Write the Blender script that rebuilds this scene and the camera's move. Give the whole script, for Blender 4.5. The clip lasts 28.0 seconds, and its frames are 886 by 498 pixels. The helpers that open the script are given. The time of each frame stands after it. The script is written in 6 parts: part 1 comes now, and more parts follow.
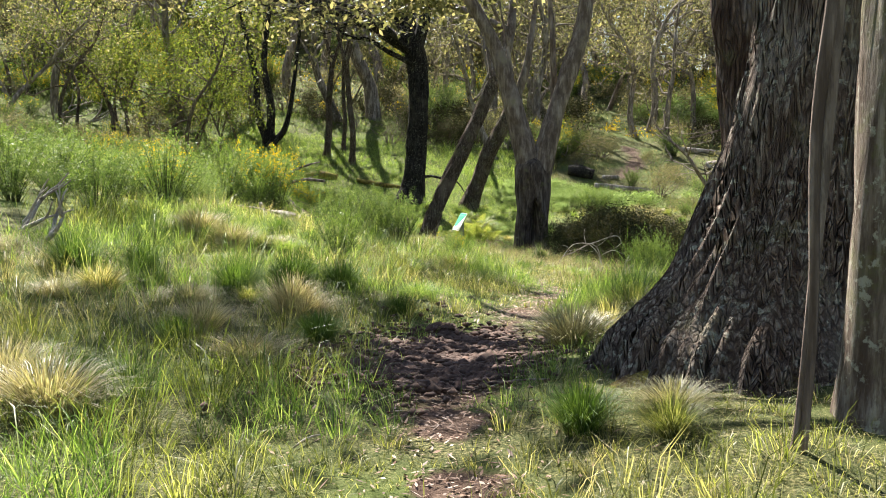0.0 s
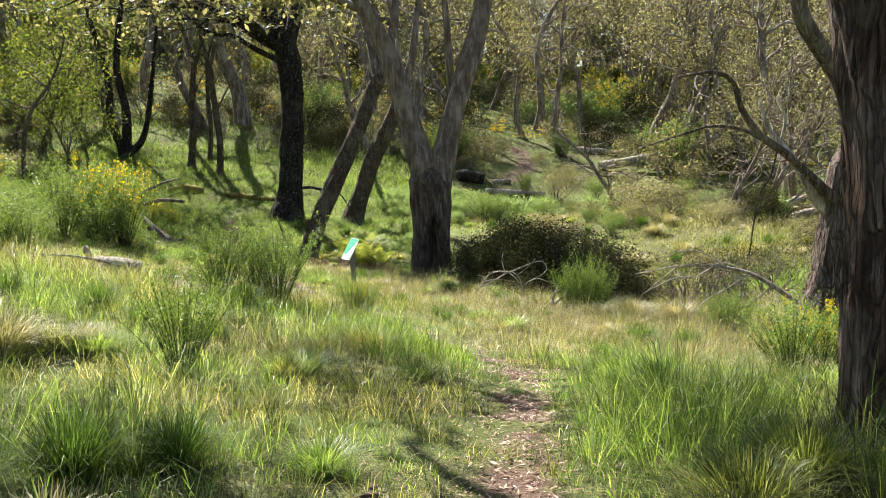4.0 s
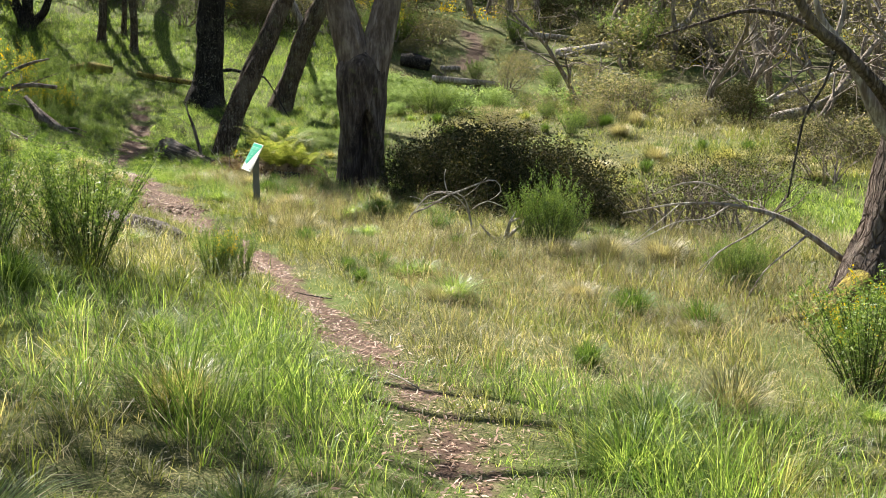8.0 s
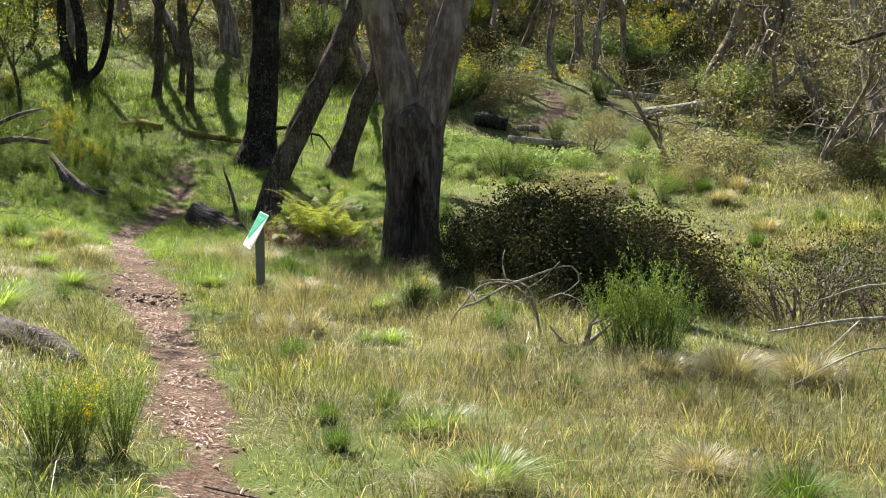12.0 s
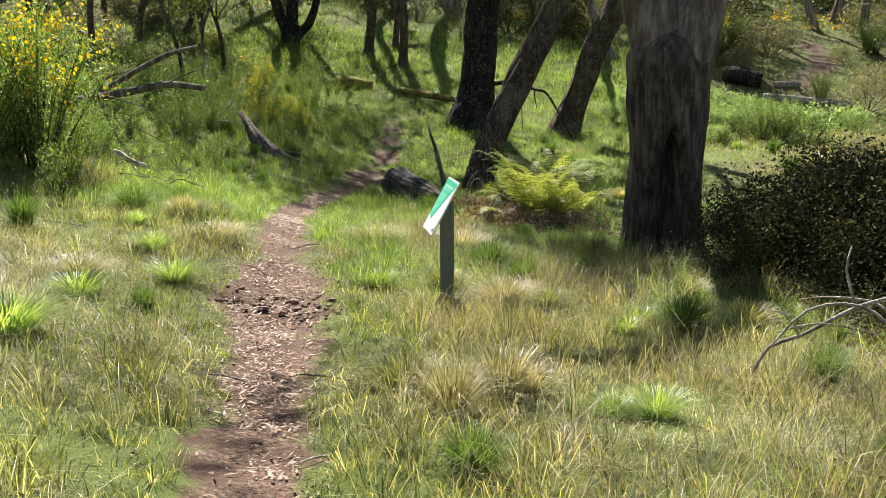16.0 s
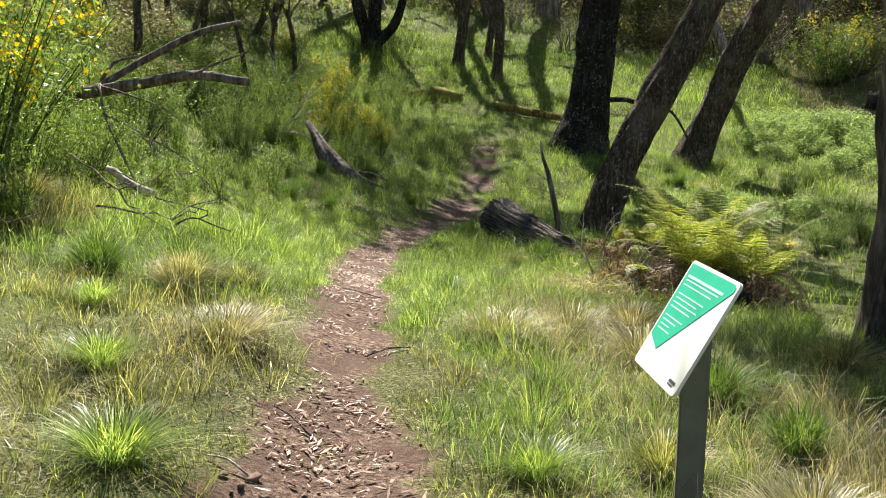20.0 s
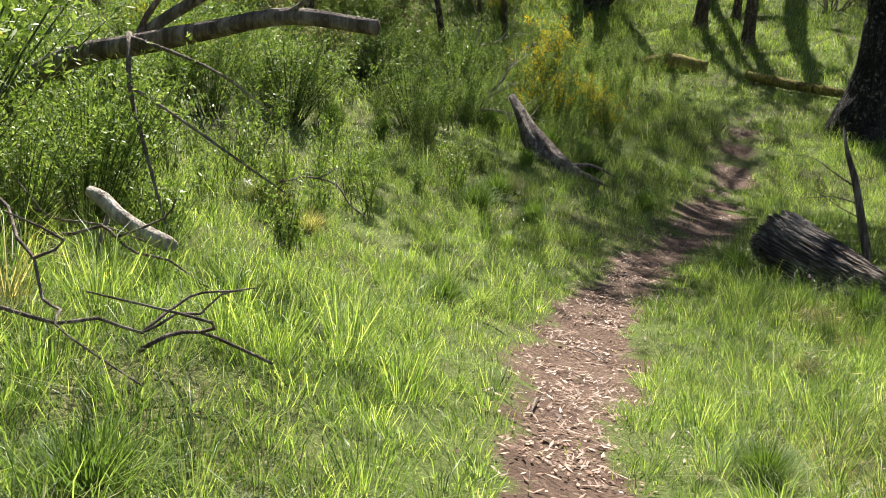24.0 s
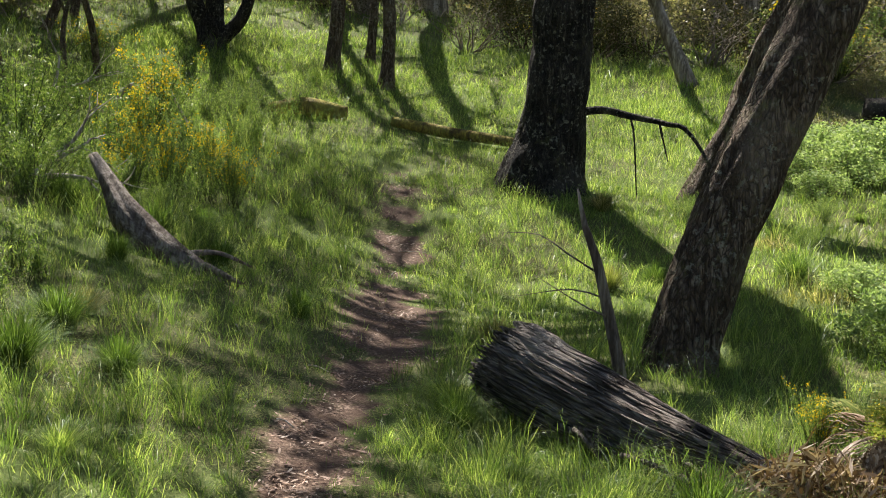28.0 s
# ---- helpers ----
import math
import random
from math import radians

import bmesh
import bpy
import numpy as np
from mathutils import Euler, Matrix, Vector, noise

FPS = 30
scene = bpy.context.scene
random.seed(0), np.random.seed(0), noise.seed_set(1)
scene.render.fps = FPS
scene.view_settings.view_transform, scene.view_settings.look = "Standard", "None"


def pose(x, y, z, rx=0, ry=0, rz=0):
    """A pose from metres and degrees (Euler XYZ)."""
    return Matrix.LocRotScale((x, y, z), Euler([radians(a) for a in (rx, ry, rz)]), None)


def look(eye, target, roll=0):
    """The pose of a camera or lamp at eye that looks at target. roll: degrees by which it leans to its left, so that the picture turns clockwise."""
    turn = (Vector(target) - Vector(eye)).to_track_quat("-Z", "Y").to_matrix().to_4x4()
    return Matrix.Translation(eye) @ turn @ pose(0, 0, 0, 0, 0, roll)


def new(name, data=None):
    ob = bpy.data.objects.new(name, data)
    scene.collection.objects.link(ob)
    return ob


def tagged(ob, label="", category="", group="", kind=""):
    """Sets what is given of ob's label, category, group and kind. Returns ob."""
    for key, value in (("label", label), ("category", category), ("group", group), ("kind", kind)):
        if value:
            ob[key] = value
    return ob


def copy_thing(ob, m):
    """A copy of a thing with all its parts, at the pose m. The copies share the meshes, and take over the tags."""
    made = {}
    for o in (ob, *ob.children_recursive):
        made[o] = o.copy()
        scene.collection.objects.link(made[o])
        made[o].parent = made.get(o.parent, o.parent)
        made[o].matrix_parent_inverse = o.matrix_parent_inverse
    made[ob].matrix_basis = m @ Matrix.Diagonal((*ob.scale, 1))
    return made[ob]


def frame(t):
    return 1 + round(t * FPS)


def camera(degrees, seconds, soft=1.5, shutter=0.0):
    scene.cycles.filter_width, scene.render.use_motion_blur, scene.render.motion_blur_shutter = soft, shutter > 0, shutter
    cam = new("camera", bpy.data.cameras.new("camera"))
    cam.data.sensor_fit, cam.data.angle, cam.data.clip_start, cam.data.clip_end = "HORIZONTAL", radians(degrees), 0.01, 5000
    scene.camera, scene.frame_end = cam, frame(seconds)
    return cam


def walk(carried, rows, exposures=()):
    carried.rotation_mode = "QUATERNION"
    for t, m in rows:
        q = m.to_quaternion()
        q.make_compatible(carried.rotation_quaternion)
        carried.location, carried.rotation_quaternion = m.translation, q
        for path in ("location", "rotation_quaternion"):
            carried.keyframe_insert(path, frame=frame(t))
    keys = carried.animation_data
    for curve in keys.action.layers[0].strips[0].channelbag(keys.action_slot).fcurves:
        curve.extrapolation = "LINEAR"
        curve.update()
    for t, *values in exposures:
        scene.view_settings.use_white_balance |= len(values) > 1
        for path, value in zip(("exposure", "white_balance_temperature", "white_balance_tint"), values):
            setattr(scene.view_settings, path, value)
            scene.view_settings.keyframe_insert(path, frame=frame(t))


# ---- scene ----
cam = camera(44.75, 28.0, 0.9)
# seconds, place, then tilt, lean and turn in degrees
PATH = [
    (0.0, 0.000, 0.000, 1.140, 86.20, 0.23, 0.12),
    (0.5, -0.108, 0.532, 1.183, 85.81, 0.47, 0.12),
    (1.0, -0.153, 1.112, 1.243, 84.26, 0.81, -0.24),
    (1.5, -0.225, 1.668, 1.219, 82.27, 1.04, -0.70),
    (2.0, -0.172, 2.255, 1.218, 81.07, 1.31, -1.27),
    (2.5, -0.178, 2.823, 1.269, 81.56, 1.24, -2.04),
    (3.0, -0.190, 3.347, 1.347, 83.24, 1.26, -3.27),
    (3.5, -0.151, 3.897, 1.397, 85.17, 1.36, -4.74),
    (5.5, -0.470, 5.753, 1.561, 86.78, 3.54, -13.39),
    (6.0, -0.347, 6.308, 1.504, 86.83, 3.02, -15.82),
    (6.5, -0.203, 6.832, 1.566, 87.02, 1.73, -18.02),
    (7.0, 0.017, 7.542, 1.581, 83.37, 1.32, -20.69),
    (7.5, 0.369, 8.174, 1.585, 79.14, 1.53, -16.73),
    (8.0, 0.600, 8.650, 1.588, 79.91, 0.26, -9.18),
    (8.5, 0.747, 9.122, 1.590, 81.91, 1.10, -10.91),
    (9.0, 0.870, 9.592, 1.573, 83.08, 1.08, -11.83),
    (9.5, 0.953, 10.048, 1.516, 85.04, 1.21, -11.80),
    (10.0, 1.093, 10.475, 1.472, 87.28, 1.15, -10.15),
    (10.5, 1.171, 10.959, 1.461, 87.43, 0.78, -8.06),
    (11.0, 1.283, 11.513, 1.437, 85.24, 0.63, -6.60),
    (11.5, 1.408, 12.076, 1.403, 83.26, 0.40, -5.62),
    (13.5, 1.664, 14.060, 1.268, 83.40, -0.62, -0.66),
    (14.0, 1.692, 14.634, 1.232, 84.07, -0.46, 1.62),
    (14.5, 1.680, 15.235, 1.160, 84.06, -0.18, 3.78),
    (15.0, 1.595, 15.848, 1.125, 83.55, -0.03, 5.43),
    (15.5, 1.482, 16.453, 1.056, 82.63, 0.19, 6.40),
    (16.0, 1.410, 17.063, 0.985, 81.66, 0.45, 7.14),
    (16.5, 1.253, 17.611, 0.944, 81.17, 0.51, 7.84),
    (17.0, 1.132, 18.179, 0.926, 81.22, 0.42, 8.38),
    (17.5, 1.001, 18.731, 0.902, 81.49, 0.07, 8.65),
    (18.0, 0.833, 19.289, 0.904, 81.75, -0.25, 8.49),
    (18.5, 0.679, 19.863, 0.884, 81.91, -0.61, 9.10),
    (19.0, 0.499, 20.417, 0.847, 81.68, -1.23, 9.25),
    (19.5, 0.380, 20.966, 0.832, 82.03, -1.56, 10.00),
    (20.0, 0.199, 21.469, 0.849, 82.63, -1.59, 11.17),
    (20.5, 0.072, 21.999, 0.880, 83.06, -1.52, 11.97),
    (22.5, -0.171, 24.429, 0.746, 81.10, -4.63, 14.25),
    (23.0, -0.351, 25.074, 0.791, 80.56, -4.34, 19.24),
    (23.5, -0.647, 25.545, 0.828, 80.73, -3.22, 24.25),
    (24.0, -1.076, 25.979, 0.833, 80.80, -1.82, 22.69),
    (24.5, -1.454, 26.498, 0.811, 81.05, -0.35, 16.49),
    (25.0, -1.721, 27.021, 0.908, 81.96, 0.87, 10.36),
    (25.5, -1.861, 27.557, 0.929, 82.13, 0.95, 5.19),
    (26.0, -1.982, 28.077, 0.896, 82.39, 0.28, 1.59),
    (26.5, -2.112, 28.613, 0.852, 82.87, -0.54, -0.24),
    (27.0, -2.108, 29.190, 0.833, 83.37, -1.18, -0.30),
    (27.5, -2.089, 29.727, 0.844, 83.69, -1.12, 1.07),
    (28.0, -2.167, 30.232, 0.815, 83.89, -0.75, 2.95),
]
walk(cam, [(t, pose(*p)) for t, *p in PATH], [(0.0, 1.94, 6500, 10), (3.5, 1.88, 6500, 10), (7.0, 1.72, 6500, 10), (11.0, 1.64, 6500, 10), (17.0, 1.65, 6500, 10), (24.0, 1.60, 6500, 10), (28.0, 1.70, 6500, 10)])

# ---- light ----
SUN_TURN, SUN_HEIGHT = radians(17), radians(50)
sun_way = Vector((-math.sin(SUN_TURN) * math.cos(SUN_HEIGHT), math.cos(SUN_TURN) * math.cos(SUN_HEIGHT), math.sin(SUN_HEIGHT)))
world = bpy.data.worlds.new("sky")
world.use_nodes = True
scene.world = world
sky = world.node_tree.nodes.new("ShaderNodeTexSky")
sky.sky_type, sky.sun_disc = "NISHITA", False
sky.sun_elevation, sky.sun_rotation = SUN_HEIGHT, -SUN_TURN
world.node_tree.nodes["Background"].inputs["Strength"].default_value = 0.05
world.node_tree.links.new(sky.outputs[0], world.node_tree.nodes["Background"].inputs[0])
sun = new("sun", bpy.data.lights.new("sun", "SUN"))
sun.data.energy, sun.data.angle, sun.data.color = 5.0, radians(0.55), (1.0, 0.95, 0.87)
sun.matrix_world = look(sun_way * 80, (0, 0, 0))

rng = np.random.default_rng(7)


# ---- materials ----
def nodes_of(name):
    m = bpy.data.materials.new(name)
    m.use_nodes = True
    nt = m.node_tree
    for n in list(nt.nodes):
        nt.nodes.remove(n)
    out = nt.nodes.new("ShaderNodeOutputMaterial")
    return m, nt, out


def node(nt, kind, **inputs):
    n = nt.nodes.new(kind)
    for k, v in inputs.items():
        n.inputs[k.replace("_", " ")].default_value = v
    return n


def ramp(nt, fac, stops):
    r = nt.nodes.new("ShaderNodeValToRGB")
    els = r.color_ramp.elements
    while len(els) < len(stops):
        els.new(0.5)
    for e, (p, c) in zip(els, stops):
        e.position, e.color = p, (*c, 1)
    nt.links.new(fac, r.inputs[0])
    return r.outputs[0]


def mixed(nt, fac, a, b, blend="MIX"):
    m = nt.nodes.new("ShaderNodeMix")
    m.data_type, m.blend_type = "RGBA", blend
    for sock, val in ((m.inputs[0], fac), (m.inputs[6], a), (m.inputs[7], b)):
        if isinstance(val, (int, float)):
            sock.default_value = val
        elif isinstance(val, tuple):
            sock.default_value = (*val, 1)
        else:
            nt.links.new(val, sock)
    return m.outputs[2]


def noise_tex(nt, scale, detail=4.0, rough=0.55, space="Object", stretch=None):
    co = nt.nodes.new("ShaderNodeTexCoord")
    n = nt.nodes.new("ShaderNodeTexNoise")
    n.inputs["Scale"].default_value, n.inputs["Detail"].default_value, n.inputs["Roughness"].default_value = scale, detail, rough
    vec = co.outputs[space]
    if stretch:
        mp = nt.nodes.new("ShaderNodeMapping")
        mp.inputs["Scale"].default_value = stretch
        nt.links.new(vec, mp.inputs[0])
        vec = mp.outputs[0]
    nt.links.new(vec, n.inputs["Vector"])
    return n.outputs["Fac"]


def where(nt):
    """World place of the shaded point, for patches that run over many things."""
    return nt.nodes.new("ShaderNodeNewGeometry").outputs["Position"]


def leaf_material(name, stops, through_share=0.45, gloss=0.6, patch=None, patch_scale=0.35, shine=0.25, tuft=0.0):
    """Thin leaves and blades: colour varies from piece to piece and from patch to patch; light comes through."""
    m, nt, out = nodes_of(name)
    geo = nt.nodes.new("ShaderNodeNewGeometry")
    col = ramp(nt, geo.outputs["Random Per Island"], stops)
    if patch:
        n = nt.nodes.new("ShaderNodeTexNoise")
        n.inputs["Scale"].default_value, n.inputs["Detail"].default_value = patch_scale, 3
        nt.links.new(geo.outputs["Position"], n.inputs["Vector"])
        col = mixed(nt, ramp(nt, n.outputs["Fac"], [(0.42, (0, 0, 0)), (0.62, (1, 1, 1))]), col, ramp(nt, geo.outputs["Random Per Island"], patch))
    if tuft:
        for scale, share in ((3.4, tuft), (0.9, tuft * 0.6)):
            n = nt.nodes.new("ShaderNodeTexNoise")
            n.inputs["Scale"].default_value, n.inputs["Detail"].default_value = scale, 2
            nt.links.new(geo.outputs["Position"], n.inputs["Vector"])
            col = mixed(nt, 1.0, col, ramp(nt, n.outputs["Fac"], [(0.36, (1 - share, 1 - 0.85 * share, 1 - share)), (0.5, (1, 1, 1)), (0.66, (1 + share, 1 + 0.9 * share, 1 + share))]), "MULTIPLY")
    bs = node(nt, "ShaderNodeBsdfPrincipled", Roughness=gloss)
    bs.inputs["Specular IOR Level"].default_value = shine
    tr = nt.nodes.new("ShaderNodeBsdfTranslucent")
    mx = nt.nodes.new("ShaderNodeMixShader")
    mx.inputs[0].default_value = through_share
    warm = mixed(nt, 1.0, col, (1.0, 1.0, 0.6), "MULTIPLY")
    nt.links.new(col, bs.inputs["Base Color"])
    nt.links.new(warm, tr.inputs["Color"])
    nt.links.new(bs.outputs[0], mx.inputs[1])
    nt.links.new(tr.outputs[0], mx.inputs[2])
    nt.links.new(mx.outputs[0], out.inputs[0])
    return m


def bark_material(name, base, dark, pale, moss=0.0, stretch=(6, 6, 1.1), bump=0.6, fine=9.0, plates=None, warp_by=(0.16, 0.16, 0.5), lichen=0.0):
    m, nt, out = nodes_of(name)
    ridges = noise_tex(nt, 2.2, 7, 0.65, "Object", stretch)
    grain = noise_tex(nt, fine, 6, 0.7, "Object", (3, 3, 0.5))
    blot = noise_tex(nt, 1.3, 4, 0.6)
    col = ramp(nt, ridges, [(0.37, dark), (0.50, base), (0.64, pale)])
    if plates:
        co = nt.nodes.new("ShaderNodeTexCoord")
        mp = nt.nodes.new("ShaderNodeMapping")
        mp.inputs["Scale"].default_value = plates
        warp = nt.nodes.new("ShaderNodeVectorMath")
        warp.operation = "MULTIPLY_ADD"
        wn = nt.nodes.new("ShaderNodeTexNoise")
        wn.inputs["Scale"].default_value = 3.0
        nt.links.new(co.outputs["Object"], wn.inputs["Vector"])
        nt.links.new(wn.outputs["Color"], warp.inputs[0])
        warp.inputs[1].default_value = warp_by
        nt.links.new(co.outputs["Object"], warp.inputs[2])
        nt.links.new(warp.outputs[0], mp.inputs[0])
        vo = nt.nodes.new("ShaderNodeTexVoronoi")
        vo.feature = "DISTANCE_TO_EDGE"
        vo.inputs["Scale"].default_value = 1.0
        nt.links.new(mp.outputs[0], vo.inputs["Vector"])
        crack = ramp(nt, vo.outputs["Distance"], [(0.0, (0.8, 0.8, 0.8)), (0.16, (0, 0, 0))])
        col = mixed(nt, crack, col, tuple(c * 0.5 for c in dark))
    col = mixed(nt, ramp(nt, grain, [(0.42, (0.75, 0.75, 0.75)), (0.56, (0.0, 0.0, 0.0))]), col, dark)
    col = mixed(nt, ramp(nt, blot, [(0.50, (0, 0, 0)), (0.68, (0.55, 0.55, 0.55))]), col, pale)
    if moss:
        speck = noise_tex(nt, 2.6, 8, 0.75)
        col = mixed(nt, ramp(nt, speck, [(0.60 - 0.1 * moss, (0, 0, 0)), (0.68, (moss, moss, moss))]), col, (0.16, 0.17, 0.05))
    if lichen:
        fleck = noise_tex(nt, 17, 5, 0.65)
        bed = noise_tex(nt, 2.1, 3, 0.6)
        both = nt.nodes.new("ShaderNodeMath")
        both.operation = "MULTIPLY"
        nt.links.new(ramp(nt, fleck, [(0.56, (0, 0, 0)), (0.62, (1, 1, 1))]), both.inputs[0])
        nt.links.new(ramp(nt, bed, [(0.42, (0, 0, 0)), (0.54, (lichen, lichen, lichen))]), both.inputs[1])
        col = mixed(nt, both.outputs[0], col, (0.46, 0.44, 0.34))
    bs = node(nt, "ShaderNodeBsdfPrincipled", Roughness=0.9)
    bs.inputs["Specular IOR Level"].default_value = 0.2
    nt.links.new(col, bs.inputs["Base Color"])
    add = nt.nodes.new("ShaderNodeMath")
    add.operation = "ADD"
    nt.links.new(ridges, add.inputs[0])
    nt.links.new(grain, add.inputs[1])
    bp = node(nt, "ShaderNodeBump", Strength=bump, Distance=0.09)
    nt.links.new(add.outputs[0], bp.inputs["Height"])
    if plates:
        deep = node(nt, "ShaderNodeBump", Strength=0.9, Distance=0.05)
        deep.invert = True
        nt.links.new(crack, deep.inputs["Height"])
        nt.links.new(bp.outputs[0], deep.inputs["Normal"])
        bp = deep
    nt.links.new(bp.outputs[0], bs.inputs["Normal"])
    nt.links.new(bs.outputs[0], out.inputs[0])
    return m


def plain_material(name, col, rough=0.6, spread=0.15, scale=14.0, bump=0.1):
    m, nt, out = nodes_of(name)
    n = noise_tex(nt, scale, 5, 0.6)
    lo, hi = tuple(c * (1 - spread) for c in col), tuple(min(1, c * (1 + spread)) for c in col)
    bs = node(nt, "ShaderNodeBsdfPrincipled", Roughness=rough)
    nt.links.new(ramp(nt, n, [(0.3, lo), (0.7, hi)]), bs.inputs["Base Color"])
    bp = node(nt, "ShaderNodeBump", Strength=bump, Distance=0.01)
    nt.links.new(n, bp.inputs["Height"])
    nt.links.new(bp.outputs[0], bs.inputs["Normal"])
    nt.links.new(bs.outputs[0], out.inputs[0])
    return m


def ground_material():
    m, nt, out = nodes_of("soil_and_thatch")
    at = nt.nodes.new("ShaderNodeAttribute")
    at.attribute_name = "bare"
    big, mid, fine = noise_tex(nt, 0.45, 4), noise_tex(nt, 5, 6, 0.65), noise_tex(nt, 38, 6, 0.7)
    thatch = ramp(nt, noise_tex(nt, 55, 6, 0.75), [(0.38, (0.022, 0.026, 0.009)), (0.5, (0.085, 0.09, 0.028)), (0.62, (0.27, 0.235, 0.11))])
    thatch = mixed(nt, ramp(nt, mid, [(0.42, (0, 0, 0)), (0.6, (0.6, 0.6, 0.6))]), thatch, (0.05, 0.065, 0.018))
    thatch = mixed(nt, ramp(nt, big, [(0.45, (0, 0, 0)), (0.6, (0.7, 0.7, 0.7))]), thatch, (0.10, 0.14, 0.03))
    soil = ramp(nt, fine, [(0.36, (0.04, 0.025, 0.018)), (0.5, (0.14, 0.09, 0.064)), (0.64, (0.32, 0.225, 0.165))])
    soil = mixed(nt, ramp(nt, noise_tex(nt, 1.7, 5, 0.7), [(0.46, (0, 0, 0)), (0.56, (0.7, 0.7, 0.7))]), soil, (0.095, 0.062, 0.044))
    soil = mixed(nt, ramp(nt, mid, [(0.42, (0, 0, 0)), (0.66, (0.8, 0.8, 0.8))]), soil, (0.085, 0.05, 0.035))
    add = nt.nodes.new("ShaderNodeMath")
    add.operation = "MULTIPLY_ADD"
    nt.links.new(mid, add.inputs[0])
    add.inputs[1].default_value = 1.6
    nt.links.new(at.outputs["Fac"], add.inputs[2])
    half = nt.nodes.new("ShaderNodeMath")
    half.operation = "MULTIPLY"
    half.inputs[1].default_value = 0.5
    nt.links.new(add.outputs[0], half.inputs[0])
    mask = ramp(nt, half.outputs[0], [(0.55, (0, 0, 0)), (0.72, (1, 1, 1))])
    bs = node(nt, "ShaderNodeBsdfPrincipled", Roughness=0.95)
    bs.inputs["Specular IOR Level"].default_value = 0.15
    nt.links.new(mixed(nt, mask, thatch, soil), bs.inputs["Base Color"])
    h = nt.nodes.new("ShaderNodeMath")
    h.operation = "ADD"
    nt.links.new(mid, h.inputs[0])
    nt.links.new(fine, h.inputs[1])
    bp = node(nt, "ShaderNodeBump", Strength=0.8, Distance=0.035)
    nt.links.new(h.outputs[0], bp.inputs["Height"])
    nt.links.new(bp.outputs[0], bs.inputs["Normal"])
    nt.links.new(bs.outputs[0], out.inputs[0])
    return m


M_GROUND = ground_material()
M_GRASS = leaf_material("meadow_grass", [(0.0, (0.04, 0.055, 0.010)), (0.45, (0.14, 0.18, 0.03)), (0.88, (0.27, 0.32, 0.065)), (1.0, (0.44, 0.42, 0.18))], 0.6, 0.42, shine=0.5, tuft=0.38,
                        patch=[(0.0, (0.055, 0.06, 0.016)), (0.5, (0.21, 0.21, 0.06)), (1.0, (0.66, 0.56, 0.31))])
M_DRY = leaf_material("dry_grass", [(0.0, (0.12, 0.095, 0.05)), (0.4, (0.32, 0.275, 0.155)), (0.75, (0.55, 0.48, 0.30)), (1.0, (0.20, 0.22, 0.065))], 0.42, 0.45, shine=0.45, tuft=0.3,
                      patch=[(0.0, (0.13, 0.115, 0.05)), (0.5, (0.33, 0.30, 0.15)), (1.0, (0.62, 0.55, 0.36))])
M_SEED = leaf_material("seeding_grass", [(0.0, (0.10, 0.08, 0.042)), (0.45, (0.24, 0.20, 0.11)), (0.8, (0.44, 0.37, 0.22)), (1.0, (0.20, 0.23, 0.06))], 0.5, 0.5, shine=0.3, tuft=0.3)
M_SEDGE = leaf_material("sedge", [(0.0, (0.04, 0.075, 0.014)), (0.5, (0.085, 0.15, 0.026)), (1.0, (0.18, 0.27, 0.06))], 0.5)
M_LUSH = leaf_material("lush_grass", [(0.0, (0.055, 0.105, 0.02)), (0.5, (0.17, 0.27, 0.052)), (1.0, (0.44, 0.51, 0.16))], 0.62, 0.4, shine=0.5, tuft=0.34)
M_BROOM = leaf_material("broom_stems", [(0.0, (0.07, 0.12, 0.022)), (0.5, (0.17, 0.26, 0.05)), (1.0, (0.32, 0.40, 0.12))], 0.45, 0.5, shine=0.4)
M_BROOMSTEM = leaf_material("broom_twigs", [(0.0, (0.05, 0.06, 0.02)), (1.0, (0.09, 0.12, 0.035))], 0.0)
M_FLOWER = leaf_material("broom_flower", [(0.0, (0.75, 0.48, 0.01)), (1.0, (0.85, 0.66, 0.02))], 0.35)
M_GUMLEAF = leaf_material("gum_leaves", [(0.0, (0.085, 0.09, 0.045)), (0.5, (0.185, 0.18, 0.095)), (0.8, (0.28, 0.255, 0.14)), (1.0, (0.42, 0.35, 0.22))], 0.6, 0.5, shine=0.4)
M_YOUNGLEAF = leaf_material("young_leaves", [(0.0, (0.07, 0.10, 0.02)), (0.5, (0.14, 0.18, 0.035)), (1.0, (0.27, 0.28, 0.06))], 0.5)
M_SHRUBLEAF = leaf_material("dark_shrub_leaves", [(0.0, (0.020, 0.024, 0.009)), (0.5, (0.045, 0.05, 0.02)), (0.8, (0.075, 0.072, 0.03)), (1.0, (0.14, 0.11, 0.05))], 0.2, 0.8, shine=0.08)
M_HERB = leaf_material("pale_fern_leaves", [(0.0, (0.14, 0.22, 0.07)), (0.5, (0.27, 0.37, 0.14)), (1.0, (0.42, 0.50, 0.24))], 0.5, 0.6, shine=0.15)
M_FERN = leaf_material("fern_green", [(0.0, (0.11, 0.15, 0.03)), (0.5, (0.23, 0.28, 0.06)), (1.0, (0.45, 0.42, 0.14))], 0.5)
M_DEADFERN = leaf_material("dead_fern", [(0.0, (0.09, 0.055, 0.03)), (0.5, (0.22, 0.14, 0.08)), (1.0, (0.42, 0.34, 0.25))], 0.3)
